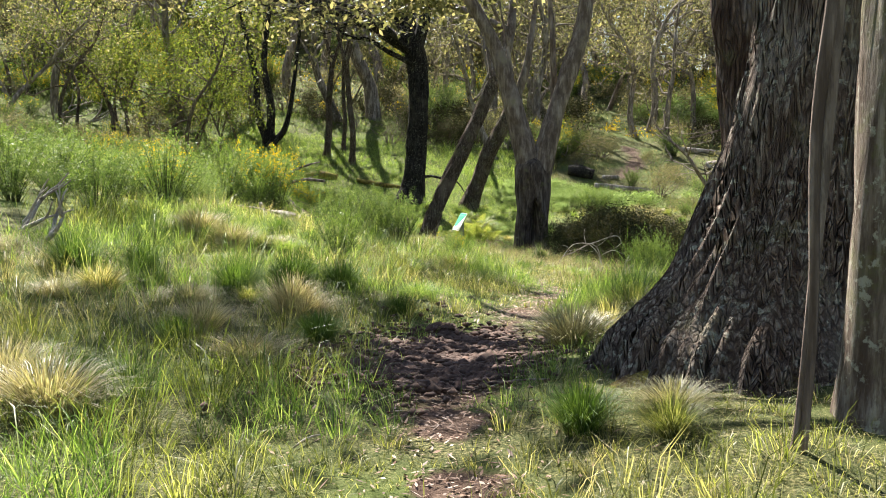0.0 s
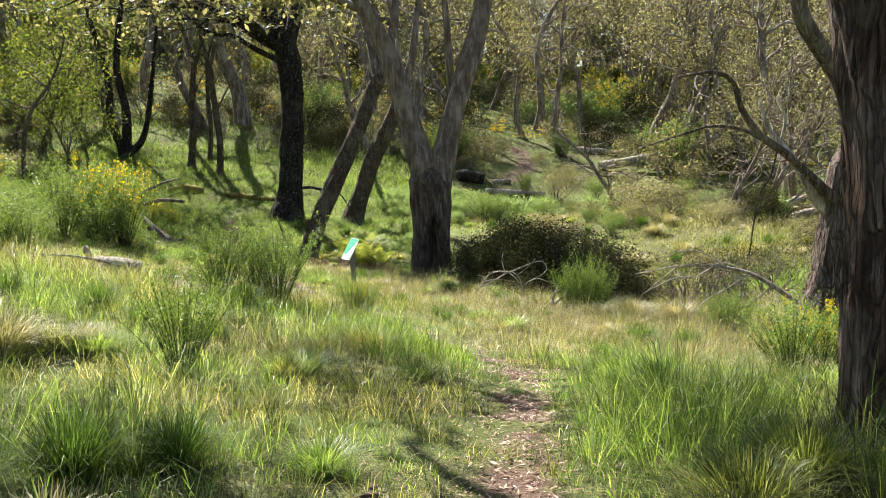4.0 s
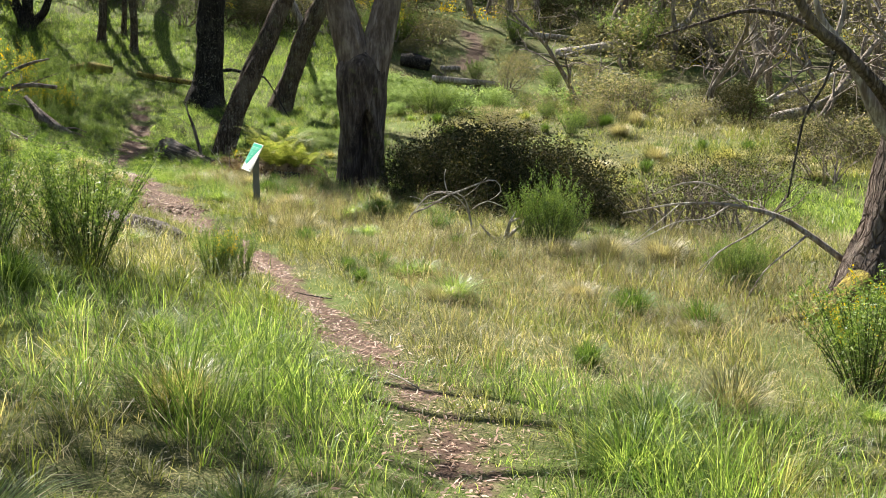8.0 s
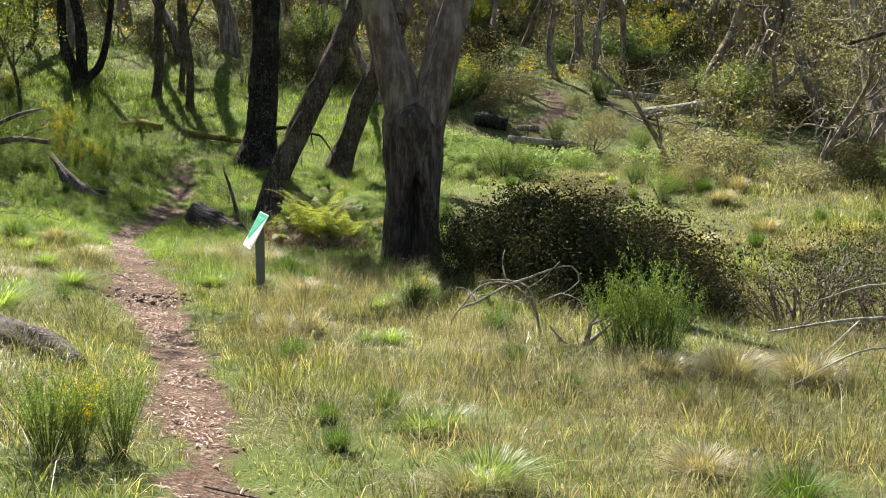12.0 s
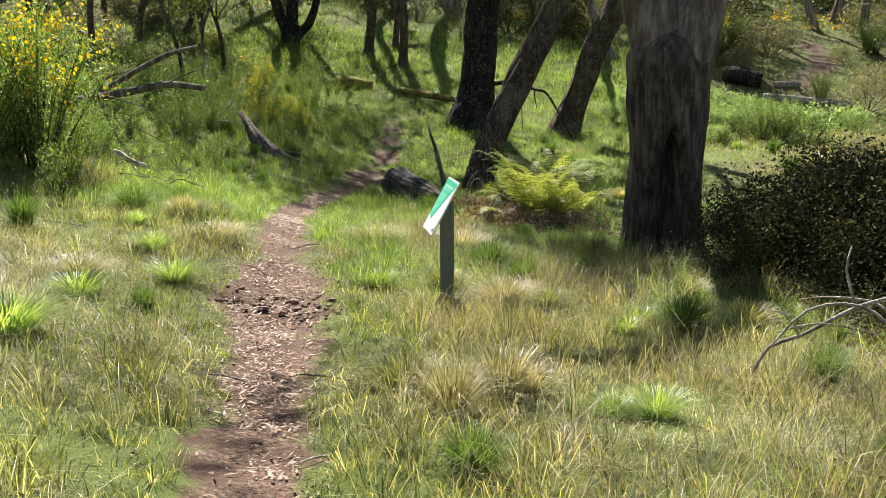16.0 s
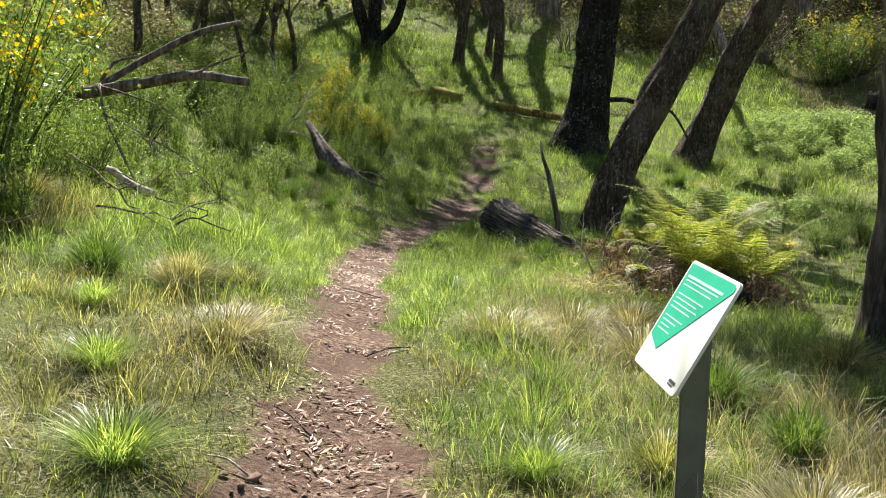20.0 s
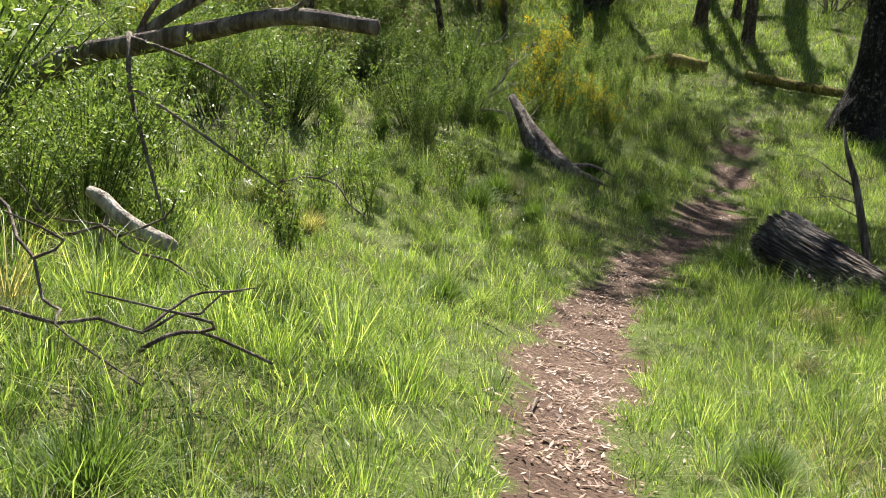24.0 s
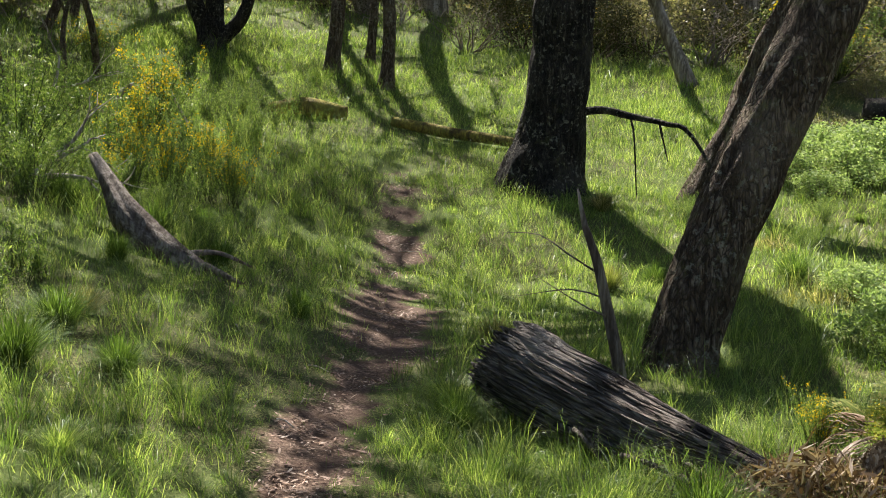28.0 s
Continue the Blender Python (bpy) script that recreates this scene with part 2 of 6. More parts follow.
M_LITTER = leaf_material("leaf_litter", [(0.0, (0.10, 0.055, 0.035)), (0.4, (0.24, 0.14, 0.09)), (0.8, (0.34, 0.22, 0.155)), (1.0, (0.48, 0.38, 0.30))], 0.1)
M_BARK_ROUGH = bark_material("fibrous_bark", (0.27, 0.20, 0.15), (0.085, 0.055, 0.04), (0.50, 0.43, 0.35), 0.4, (15, 15, 0.9), 1.0, 14.0, (30, 30, 0.8), (0.07, 0.07, 0.2), 1.0)
M_STRIP = bark_material("loose_brown_bark", (0.17, 0.125, 0.10), (0.08, 0.055, 0.042), (0.27, 0.215, 0.18), 0.0, (8, 8, 0.3), 0.4, 8.0)
M_BARK_RED = bark_material("peeling_red_bark", (0.19, 0.115, 0.08), (0.06, 0.032, 0.022), (0.36, 0.29, 0.24), 0.35, (6, 6, 0.5), 0.9, 9.0, (22, 22, 1.6))
M_BARK_PALE = bark_material("lichened_pale_bark", (0.26, 0.205, 0.155), (0.10, 0.068, 0.048), (0.42, 0.37, 0.30), 0.9, (6, 6, 0.6), 0.9, 9.0, lichen=0.9)
M_BARK_DARK = bark_material("charred_bark", (0.045, 0.036, 0.030), (0.012, 0.010, 0.009), (0.13, 0.11, 0.09), 0.3, (7, 7, 1.2), 1.0, 11.0, (26, 26, 7), lichen=0.45)
M_BARK_GREY = bark_material("smooth_grey_bark", (0.185, 0.14, 0.112), (0.085, 0.06, 0.046), (0.31, 0.255, 0.215), 0.35, (3, 3, 0.8), 0.5, 4.0)
M_BARK_BROWN = bark_material("brown_bark", (0.19, 0.135, 0.095), (0.058, 0.039, 0.027), (0.36, 0.28, 0.21), 0.7, (7, 7, 1.2), 1.0, 11.0, (26, 26, 6), lichen=0.5)
M_BARK_MID = bark_material("furrowed_brown_bark", (0.20, 0.15, 0.118), (0.075, 0.052, 0.04), (0.33, 0.275, 0.23), 0.3, (6, 6, 0.8), 0.9, 9.0, (16, 16, 2.2))
M_BARK_SMOOTH = bark_material("smooth_brown_bark", (0.105, 0.075, 0.057), (0.036, 0.025, 0.019), (0.20, 0.16, 0.13), 0.55, (4.5, 4.5, 0.9), 0.7, 6.0)
M_BARK_FAR = bark_material("far_gum_bark", (0.24, 0.195, 0.155), (0.09, 0.07, 0.054), (0.46, 0.40, 0.34), 0.0, (4, 4, 0.5), 0.4)
M_DEADWOOD = bark_material("weathered_wood", (0.40, 0.355, 0.30), (0.16, 0.125, 0.10), (0.60, 0.56, 0.50), 0.0, (5, 5, 0.6), 0.6)
M_STUMP = bark_material("split_grey_wood", (0.25, 0.21, 0.18), (0.06, 0.046, 0.038), (0.44, 0.39, 0.34), 0.0, (16, 16, 0.7), 1.0, 11.0, (30, 30, 0.9), (0.04, 0.04, 0.3))
M_MOSS = bark_material("mossy_wood", (0.30, 0.235, 0.05), (0.09, 0.058, 0.025), (0.46, 0.38, 0.07), 1.0, (3, 3, 3), 0.8)


# ---- ground ----
NEAR = [(0, -12, -.6), (0, 0, -.25), (0, 3.5, -.08), (.0, 6.4, -.05), (.37, 8.1, -.07), (1.1, 11.5, -.12), (.85, 5.6, .08), (1.04, 8.9, .0),
        (1.83, 9.1, .0), (2.3, 7.2, .12), (2.85, 11.3, -.1), (-.56, 8.84, .1), (-.92, 7.9, .05), (-1.2, 6.4, .05), (-2.4, 10, .35), (-.6, 14, .1),
        (-2.7, 14.7, .5), (-2.7, 17.7, .4), (-3.1, 18, .42), (1.94, 15.5, -.47), (5.6, 14.4, -.85), (5.6, 16.5, -1.0), (6.3, 18.4, -1.0), (6, 20.3, -1.15)]
MID = [(6.7, 21.9, -1.25), (5, 22.5, -1.1), (6.1, 24.3, -1.3), (3.9, 23.6, -1.0), (3.1, 23.7, -.95), (-1., 24.6, -.57), (-1.9, 23.9, -.42), (.36, 25.2, -.6),
       (.6, 22.5, -.62), (1.2, 22.3, -.62), (-3.7, 29.6, -.1), (2.1, 30.6, -1.08), (3, 30, -1.08), (-1.47, 33, -.95), (-1.46, 35, -1.05), (-2.5, 32.1, -.87),
       (-2.2, 36.6, -1.05), (-1.3, 35.3, -1.05), (.5, 35.5, -1.2), (-.7, 39, -1.05), (-4.6, 39.7, -.55), (-5.5, 40.2, -.2), (-3.35, 43.4, -.72)]
FAR = [(-2.1, 46.9, .1), (-.9, 46, .0), (1.3, 46.6, -.3), (-5.6, 50.4, 1.0), (-3.6, 50.9, .8), (-6, 55.7, 2.2), (-4.8, 55, 1.9), (-7.5, 50.4, 1.0),
       (-7.5, 46.5, 1.0), (4.2, 49, .3), (7, 56, 1.1), (8.2, 52.5, -.3), (10.5, 60, 1.9), (15, 62, 1.6), (12.2, 44, -.3), (16, 42.4, -.6),
       (14.7, 28.8, -1.8), (13.5, 24, -1.7), (20, 35.4, -1.2), (20.4, 64, 1.8), (20.6, 105, 10), (-20, 60, 6), (-30, 100, 16), (40, 100, 9),
       (0, 110, 13), (-14, 30, 2.2), (-14, 10, 1.8), (25, 10, -1.5), (40, 40, -1)]
KNOTS = np.array(NEAR + MID + FAR, float)


def plate(r2):
    return 0.5 * r2 * np.log(r2 + 1e-9)


def fit_plate():
    n = len(KNOTS)
    k = plate(((KNOTS[:, None, :2] - KNOTS[None, :, :2]) ** 2).sum(2)) + 0.6 * np.eye(n)
    q = np.c_[np.ones(n), KNOTS[:, :2]]
    return np.linalg.solve(np.block([[k, q], [q.T, np.zeros((3, 3))]]), np.r_[KNOTS[:, 2], 0, 0, 0])


PLATE = fit_plate()


def lattice(x, y, scale, seed):
    """Smooth random field between 0 and 1."""
    g = np.random.default_rng(seed).random((64, 64))
    u, v = np.asarray(x) / scale, np.asarray(y) / scale
    i, j = np.floor(u).astype(int), np.floor(v).astype(int)
    a, b = u - i, v - j
    a, b = a * a * (3 - 2 * a), b * b * (3 - 2 * b)
    c = lambda p, q: g[(i + p) % 64, (j + q) % 64]
    return (c(0, 0) * (1 - a) + c(1, 0) * a) * (1 - b) + (c(0, 1) * (1 - a) + c(1, 1) * a) * b


TRACK = np.array([(0, -8), (0, 0), (0, 5), (.1, 7.2), (.4, 8.4), (.8, 10), (1.2, 11.8), (1.44, 12.9), (1.45, 14), (1.3, 15.3), (1.1, 16.5), (.85, 17.7), (.55, 18.8),
                  (.25, 20.3), (0, 21.6), (-.4, 23.2), (-.95, 25.1), (-1.3, 26.8), (-1.75, 28.5), (-2.2, 30.1), (-2.75, 32.3), (-3.1, 34.3), (-3.22, 36.5), (-3.08, 38.8),
                  (-3.15, 41), (-3.35, 43.6), (-3.5, 45), (-3.7, 47)])
FARTRACK = np.array([(9.4, 57), (10.4, 59), (10.9, 62), (11.0, 65)])


def off_line(x, y, line):
    """Distance from a polyline."""
    best = np.full(np.shape(x), 1e9)
    for (ax, ay), (bx, by) in zip(line[:-1], line[1:]):
        dx, dy = bx - ax, by - ay
        s = np.clip(((x - ax) * dx + (y - ay) * dy) / (dx * dx + dy * dy), 0, 1)
        best = np.minimum(best, np.hypot(x - ax - s * dx, y - ay - s * dy))
    return best


def bareness(x, y):
    """1 on the trodden track, falling to 0 beside it."""
    wide = 0.165 + 0.13 * lattice(x, y, 1.7, 3) + 0.08 * np.clip((y - 29) / 3, 0, 1) + 0.12 * np.clip((y - 37) / 3, 0, 1) + 0.17 * np.exp(-((y - 24.9) / 1.0) ** 2) + 0.30 * np.exp(-((y - 6.9) / 1.2) ** 2)
    d = off_line(x, y, TRACK) + 0.24 * (lattice(x, y, 0.5, 5) - 0.5) + 0.16 * (lattice(x, y, 0.18, 6) - 0.5)
    b = np.clip(1.35 - d / wide, 0, 1)
    b = b * np.clip((49 - y) / 5, 0, 1) * (1 - 0.9 * np.clip((17 - y) / 2, 0, 1) * np.clip(y - 8, 0, 1) * lattice(x, y, 0.4, 9))
    b = b * (1 - 0.8 * np.clip((5.9 - y) / 0.6, 0, 1) * np.clip(lattice(x, y, 0.42, 13) * 4 - 1.3, 0, 1))
    b = b * (1 - 0.9 * np.clip((y - 36.5) / 2, 0, 1) * np.clip(lattice(x * 0.4, y, 0.5, 14) * 7 - 2.6, 0, 1))
    b2 = np.clip(1.2 - (off_line(x, y, FARTRACK) + 0.4 * (lattice(x, y, 1.2, 8) - 0.5)) / 0.7, 0, 1) * 0.8
    return np.maximum(b, b2)


def height(x, y):
    x, y = np.atleast_1d(np.asarray(x, float)), np.atleast_1d(np.asarray(y, float))
    shape = x.shape
    x, y = x.ravel(), y.ravel()
    z = np.empty(x.shape)
    xc, yc = np.clip(x, -60, 70), np.clip(y, -25, 125)
    for s in range(0, len(x), 20000):
        p = np.c_[xc[s:s + 20000], yc[s:s + 20000]]
        r2 = ((p[:, None, :] - KNOTS[None, :, :2]) ** 2).sum(2)
        z[s:s + 20000] = (plate(r2) * PLATE[None, :-3]).sum(1) + PLATE[-3] + p[:, 0] * PLATE[-2] + p[:, 1] * PLATE[-1]
    z += 0.10 * (lattice(x, y, 1.1, 11) - 0.5) * np.clip(off_line(x, y, TRACK) / 1.5, 0.15, 1) + 0.03 * (lattice(x, y, 0.33, 12) - 0.5)
    z -= 0.05 * np.clip(1.2 - off_line(x, y, TRACK) / 0.5, 0, 1)
    z -= 0.17 * np.exp(-((x + 1.06) / 0.13) ** 2 - ((y - 24.83) / 0.16) ** 2) - 0.05 * np.exp(-((x + 0.92) / 0.25) ** 2 - ((y - 24.62) / 0.12) ** 2)
    return z.reshape(shape)


def ground_z(x, y):
    return float(height(x, y)[0])


def raw_mesh(name, verts, faces4=None, faces3=None, material=None, smooth=False):
    """A mesh straight from arrays: (n,3) places, (k,4) quads and (k,3) triangles."""
    me = bpy.data.meshes.new(name)
    f4 = np.zeros((0, 4), np.int32) if faces4 is None else np.asarray(faces4, np.int32)
    f3 = np.zeros((0, 3), np.int32) if faces3 is None else np.asarray(faces3, np.int32)
    me.vertices.add(len(verts))
    me.vertices.foreach_set("co", np.asarray(verts, np.float32).ravel())
    me.loops.add(f4.size + f3.size)
    me.loops.foreach_set("vertex_index", np.concatenate([f4.ravel(), f3.ravel()]).astype(np.int32))
    me.polygons.add(len(f4) + len(f3))
    starts = np.concatenate([np.arange(len(f4)) * 4, f4.size + np.arange(len(f3)) * 3]).astype(np.int32)
    me.polygons.foreach_set("loop_start", starts)
    if smooth:
        me.polygons.foreach_set("use_smooth", np.ones(len(starts), bool))
    me.update(calc_edges=True)
    if material:
        me.materials.append(material)
    return me


def steps(*spans):
    """Grid lines: (start, end, step) spans laid end to end."""
    out = []
    for a, b, s in spans:
        out += list(np.arange(a, b, s))
    return np.array(out + [spans[-1][1]])


def build_ground():
    gx = steps((-400, -60, 40), (-60, -16, 4), (-16, -5, 0.6), (-5, 6, 0.11), (6, 22, 0.5), (22, 70, 4), (70, 400, 40))
    gy = steps((-300, -20, 40), (-20, 2, 1.5), (2, 49, 0.13), (49, 70, 0.5), (70, 130, 4), (130, 500, 40))
    xx, yy = np.meshgrid(gx, gy)
    zz = height(xx.ravel(), yy.ravel())
    n, m = len(gx), len(gy)
    i = (np.arange(m - 1)[:, None] * n + np.arange(n - 1)[None, :]).ravel()
    me = raw_mesh("ground", np.c_[xx.ravel(), yy.ravel(), zz], np.c_[i, i + 1, i + n + 1, i + n], material=M_GROUND, smooth=True)
    a = me.attributes.new("bare", "FLOAT", "POINT")
    a.data.foreach_set("value", bareness(xx.ravel(), yy.ravel()).astype(np.float32))
    return tagged(new("ground", me), "grassy hillside ground with a bare reddish dirt track", "ground", kind="structure")


build_ground()


# ---- grass ----
def blades(x, y, z, tall, wide, lean, way=None, bend=0.35):
    """Curved grass blades of five points each."""
    n = len(x)
    turn = rng.random(n) * 6.283
    way = rng.random(n) * 6.283 if way is None else way
    rt = np.c_[np.cos(turn), np.sin(turn), np.zeros(n)]
    out = np.c_[np.cos(way), np.sin(way), np.zeros(n)]
    base = np.c_[x, y, z - 0.02]
    up = np.array([0, 0, 1.0])
    l = (lean * tall)[:, None]
    mid = base + up * (tall * 0.55)[:, None] + out * l * 0.3
    tip = base + up * (tall * (1 - bend * lean))[:, None] + out * l
    w = wide[:, None] * rt * 0.5
    v = np.stack([base - w, base + w, mid + w * 0.8, mid - w * 0.8, tip], 1).reshape(-1, 3)
    k = np.arange(n)[:, None] * 5
    return v, k + np.array([[0, 1, 2, 3]]), k + np.array([[3, 2, 4]])


def grass_field(name, label, material, x, y, tall, wide, lean, way):
    v, q, t = blades(x, y, height(x, y), tall, wide, lean, way)
    return tagged(new(name, raw_mesh(name, v, q, t, material)), label, "grass", kind="stuff")


def scatter(n, x0, x1, y0, y1):
    return rng.uniform(x0, x1, n), rng.uniform(y0, y1, n)


def track_x(y):
    return np.interp(y, TRACK[:, 1], TRACK[:, 0])


def kind_field(x, y):
    """Share of dry grass from 0 to 1."""
    side = x - track_x(y)
    d = 0.12 + 0.5 * np.clip(side - 0.6, 0, 1) * np.clip((y - 12) / 3, 0, 1) * np.clip((32 - y) / 4, 0, 1)
    d = d + 0.5 * np.clip(-side - 0.5, 0, 1) * np.clip((y - 16) / 4, 0, 1) * np.clip((27.8 - y) / 2, 0, 1) + 0.22 * np.clip(-side - 0.8, 0, 1) * (y < 10)
    d = d + 0.3 * (x > 4) * (y > 34) * (y < 70) - 0.2 * (y > 31) * (x < 3)
    d = d - 0.5 * ((x > 11) & (y > 18) & (y < 34))
    d = d - (0.25 * np.clip((y - 26) / 2, 0, 1) + 0.45 * np.clip((y - 30) / 2, 0, 1)) * (x < 4)
    return np.clip(d + 0.9 * (lattice(x, y, 1.6, 21) - 0.5) + 0.5 * (lattice(x, y, 0.5, 22) - 0.5), 0, 1)


TUFTS = np.random.default_rng(91).random((256, 256, 4))


def tufted(x, y, cell):
    """Draws most of the blades together into tufts; gives places, each tuft's size and the way its blades lean."""
    i, j = np.floor(x / cell).astype(int), np.floor(y / cell).astype(int)
    t = TUFTS[i % 256, j % 256]
    cx, cy = (i + 0.15 + 0.7 * t[:, 0]) * cell, (j + 0.15 + 0.7 * t[:, 1]) * cell
    snap = rng.random(len(x)) < 0.76
    r = rng.normal(size=(len(x), 2)) * cell * (0.14 + 0.16 * t[:, 3])[:, None]
    nx, ny = np.where(snap, cx + r[:, 0], x), np.where(snap, cy + r[:, 1], y)
    way = np.where(snap, np.arctan2(r[:, 1], r[:, 0]) + rng.normal(size=len(x)) * 0.5, rng.random(len(x)) * 6.283)
    return nx, ny, np.where(snap, 0.6 + 0.95 * t[:, 2] ** 1.5, 0.65), way


TALL = [(1.5, 9.8, .75, 1.3), (-1.2, 9.4, .8, .6), (-2.6, 8.9, .7, .5), (-1.75, 5.4, .4, .45), (.45, 14.2, .55, 1.4), (2.35, 13.0, .4, .6), (-1.1, 35.2, .5, .9)]


def stands(x, y):
    """1 in the middle of a stand of long green grass, 0 outside."""
    f = np.zeros(len(x))
    for cx, cy, rx, ry in TALL:
        f = np.maximum(f, np.clip(1.6 - 1.3 * np.hypot((x - cx) / rx, (y - cy) / ry), 0, 1))
    return f


def sow():
    xs, ys = [], []
    for n, box in ((300000, (-4.2, 4.6, 2.8, 30)), (170000, (-6.5, 1.8, 24, 47)), (90000, (-11, 6, 44, 60)), (80000, (-12, 16, 2, 60)), (60000, (-30, 34, 30, 90)), (16000, (8, 22, 16, 36)), (110000, (4.6, 13, 12, 36)), (26000, (-14, -6, 34, 58)), (80000, (-9, 4.5, 31, 56)), (60000, (5, 17, 33, 50)), (30000, (-15, 9, 53, 67)), (60000, (-6.2, -.4, 27.5, 37))):
        x, y = scatter(n, *box)
        xs.append(x), ys.append(y)
    x, y = np.concatenate(xs), np.concatenate(ys)
    x, y, grow, way = tufted(x, y, 0.21)
    bare = bareness(x, y)
    keep = rng.random(len(x)) > np.clip(bare * 1.6, 0, 0.985)
    x, y, bare, grow, way = x[keep], y[keep], bare[keep], grow[keep], way[keep]
    far = np.clip((np.hypot(x - track_x(np.clip(y, 0, 47)), np.maximum(y - 48, 0)) - 3) / 14, 0, 1)
    dry = kind_field(x, y)
    side = off_line(x, y, TRACK)
    lush = (lattice(x, y, 1.3, 31) + 0.25 * (y > 46) + 0.2 * (y > 30) + 0.2 * ((y > 27) & (x < 0)) > 0.42) & (x < 4.5)
    tall = (0.11 + 0.19 * rng.random(len(x)) ** 1.5) * (0.35 + 0.75 * lattice(x, y, 0.9, 33) + 0.65 * lattice(x, y, 0.28, 34) ** 2) * np.clip(0.35 + side / 0.9, 0.35, 1.15) * grow * (1 - 0.35 * np.clip((x - 4) / 3, 0, 1) * (y > 30) * (x < 10.5)) * (1 + 0.25 * far)
    stand_ = stands(x, y) * np.clip(side / 0.4, 0, 1)
    tall = tall * (1 + 0.75 * stand_ * np.where(y < 20, 1, 0.4))
    tall = tall * np.where((y > 25) & (y < 37) & (x < 1), 0.78, 1)
    foot = np.clip(1.8 - np.hypot(x - 1.75, y - 4.9), 0, 1)
    tall, dry = tall * (1 - 0.55 * foot), dry + 0.35 * foot
    dry = dry * (1 - 0.92 * stand_)
    wide = (0.0034 + 0.003 * rng.random(len(x))) * (1 + 2.2 * far) * np.where((y > 24) & (y < 40), 0.8, 1)
    lean = 0.25 + 1.0 * rng.random(len(x)) ** 1.3
    pick = rng.random(len(x))
    a = pick < dry
    meadow = (x > 10.5) & (y > 18) & (y < 33)
    b = ~a & ((stand_ > 0.35) | ((y > 25.5) & lush) | meadow | ((y < 16) & (lattice(x, y, 0.8, 35) > 0.5)))
    c = ~a & ~b
    right = x - track_x(y)
    e = (rng.random(len(x)) < 0.6 * np.clip((right - 0.7) * 1.5, 0, 1) * np.clip((y - 15) / 3, 0, 1) * np.clip((31.5 - y) / 1.5, 0, 1) * np.clip(lattice(x, y, 1.4, 37) * 3 - 0.6, 0.15, 1)) & (x < 8)
    a, b, c = a & ~e, b & ~e, c & ~e
    for name, label, mat, s, k in (("dry_grass", "pale straw-coloured dry grass between green blades", M_DRY, a, 0.72), ("seeding_grass", "brownish dry grass gone to seed below the track", M_SEED, e, 1.15), ("lush_grass", "bright sunlit green grass on the slope", M_LUSH, b, 1.0),
                                   ("meadow_grass", "green and yellowish wild grass beside the track", M_GRASS, c, 1.0)):
        grass_field(name, label, mat, x[s], y[s], tall[s] * k, wide[s] * (0.72 if s is a else 0.9), lean[s] * (2.0 if s is a else 1.2), way[s])


sow()
rng = np.random.default_rng(8)


# ---- wood: trunks, limbs, branches ----
def spline(points, step):
    """Catmull-Rom through (x, y, z, r) points at about the given step."""
    p = np.array(points, float)
    p = np.vstack([2 * p[0] - p[1], p, 2 * p[-1] - p[-2]])
    out = []
    for k in range(1, len(p) - 2):
        a, b, c, d = p[k - 1:k + 3]
        n = max(2, int(np.linalg.norm(c[:3] - b[:3]) / step))
        t = (np.arange(n) / n)[:, None]
        out.append(0.5 * (2 * b + (c - a) * t + (2 * a - 5 * b + 4 * c - d) * t * t + (3 * b - a - 3 * c + d) * t ** 3))
    return np.vstack(out + [p[-2][None]])


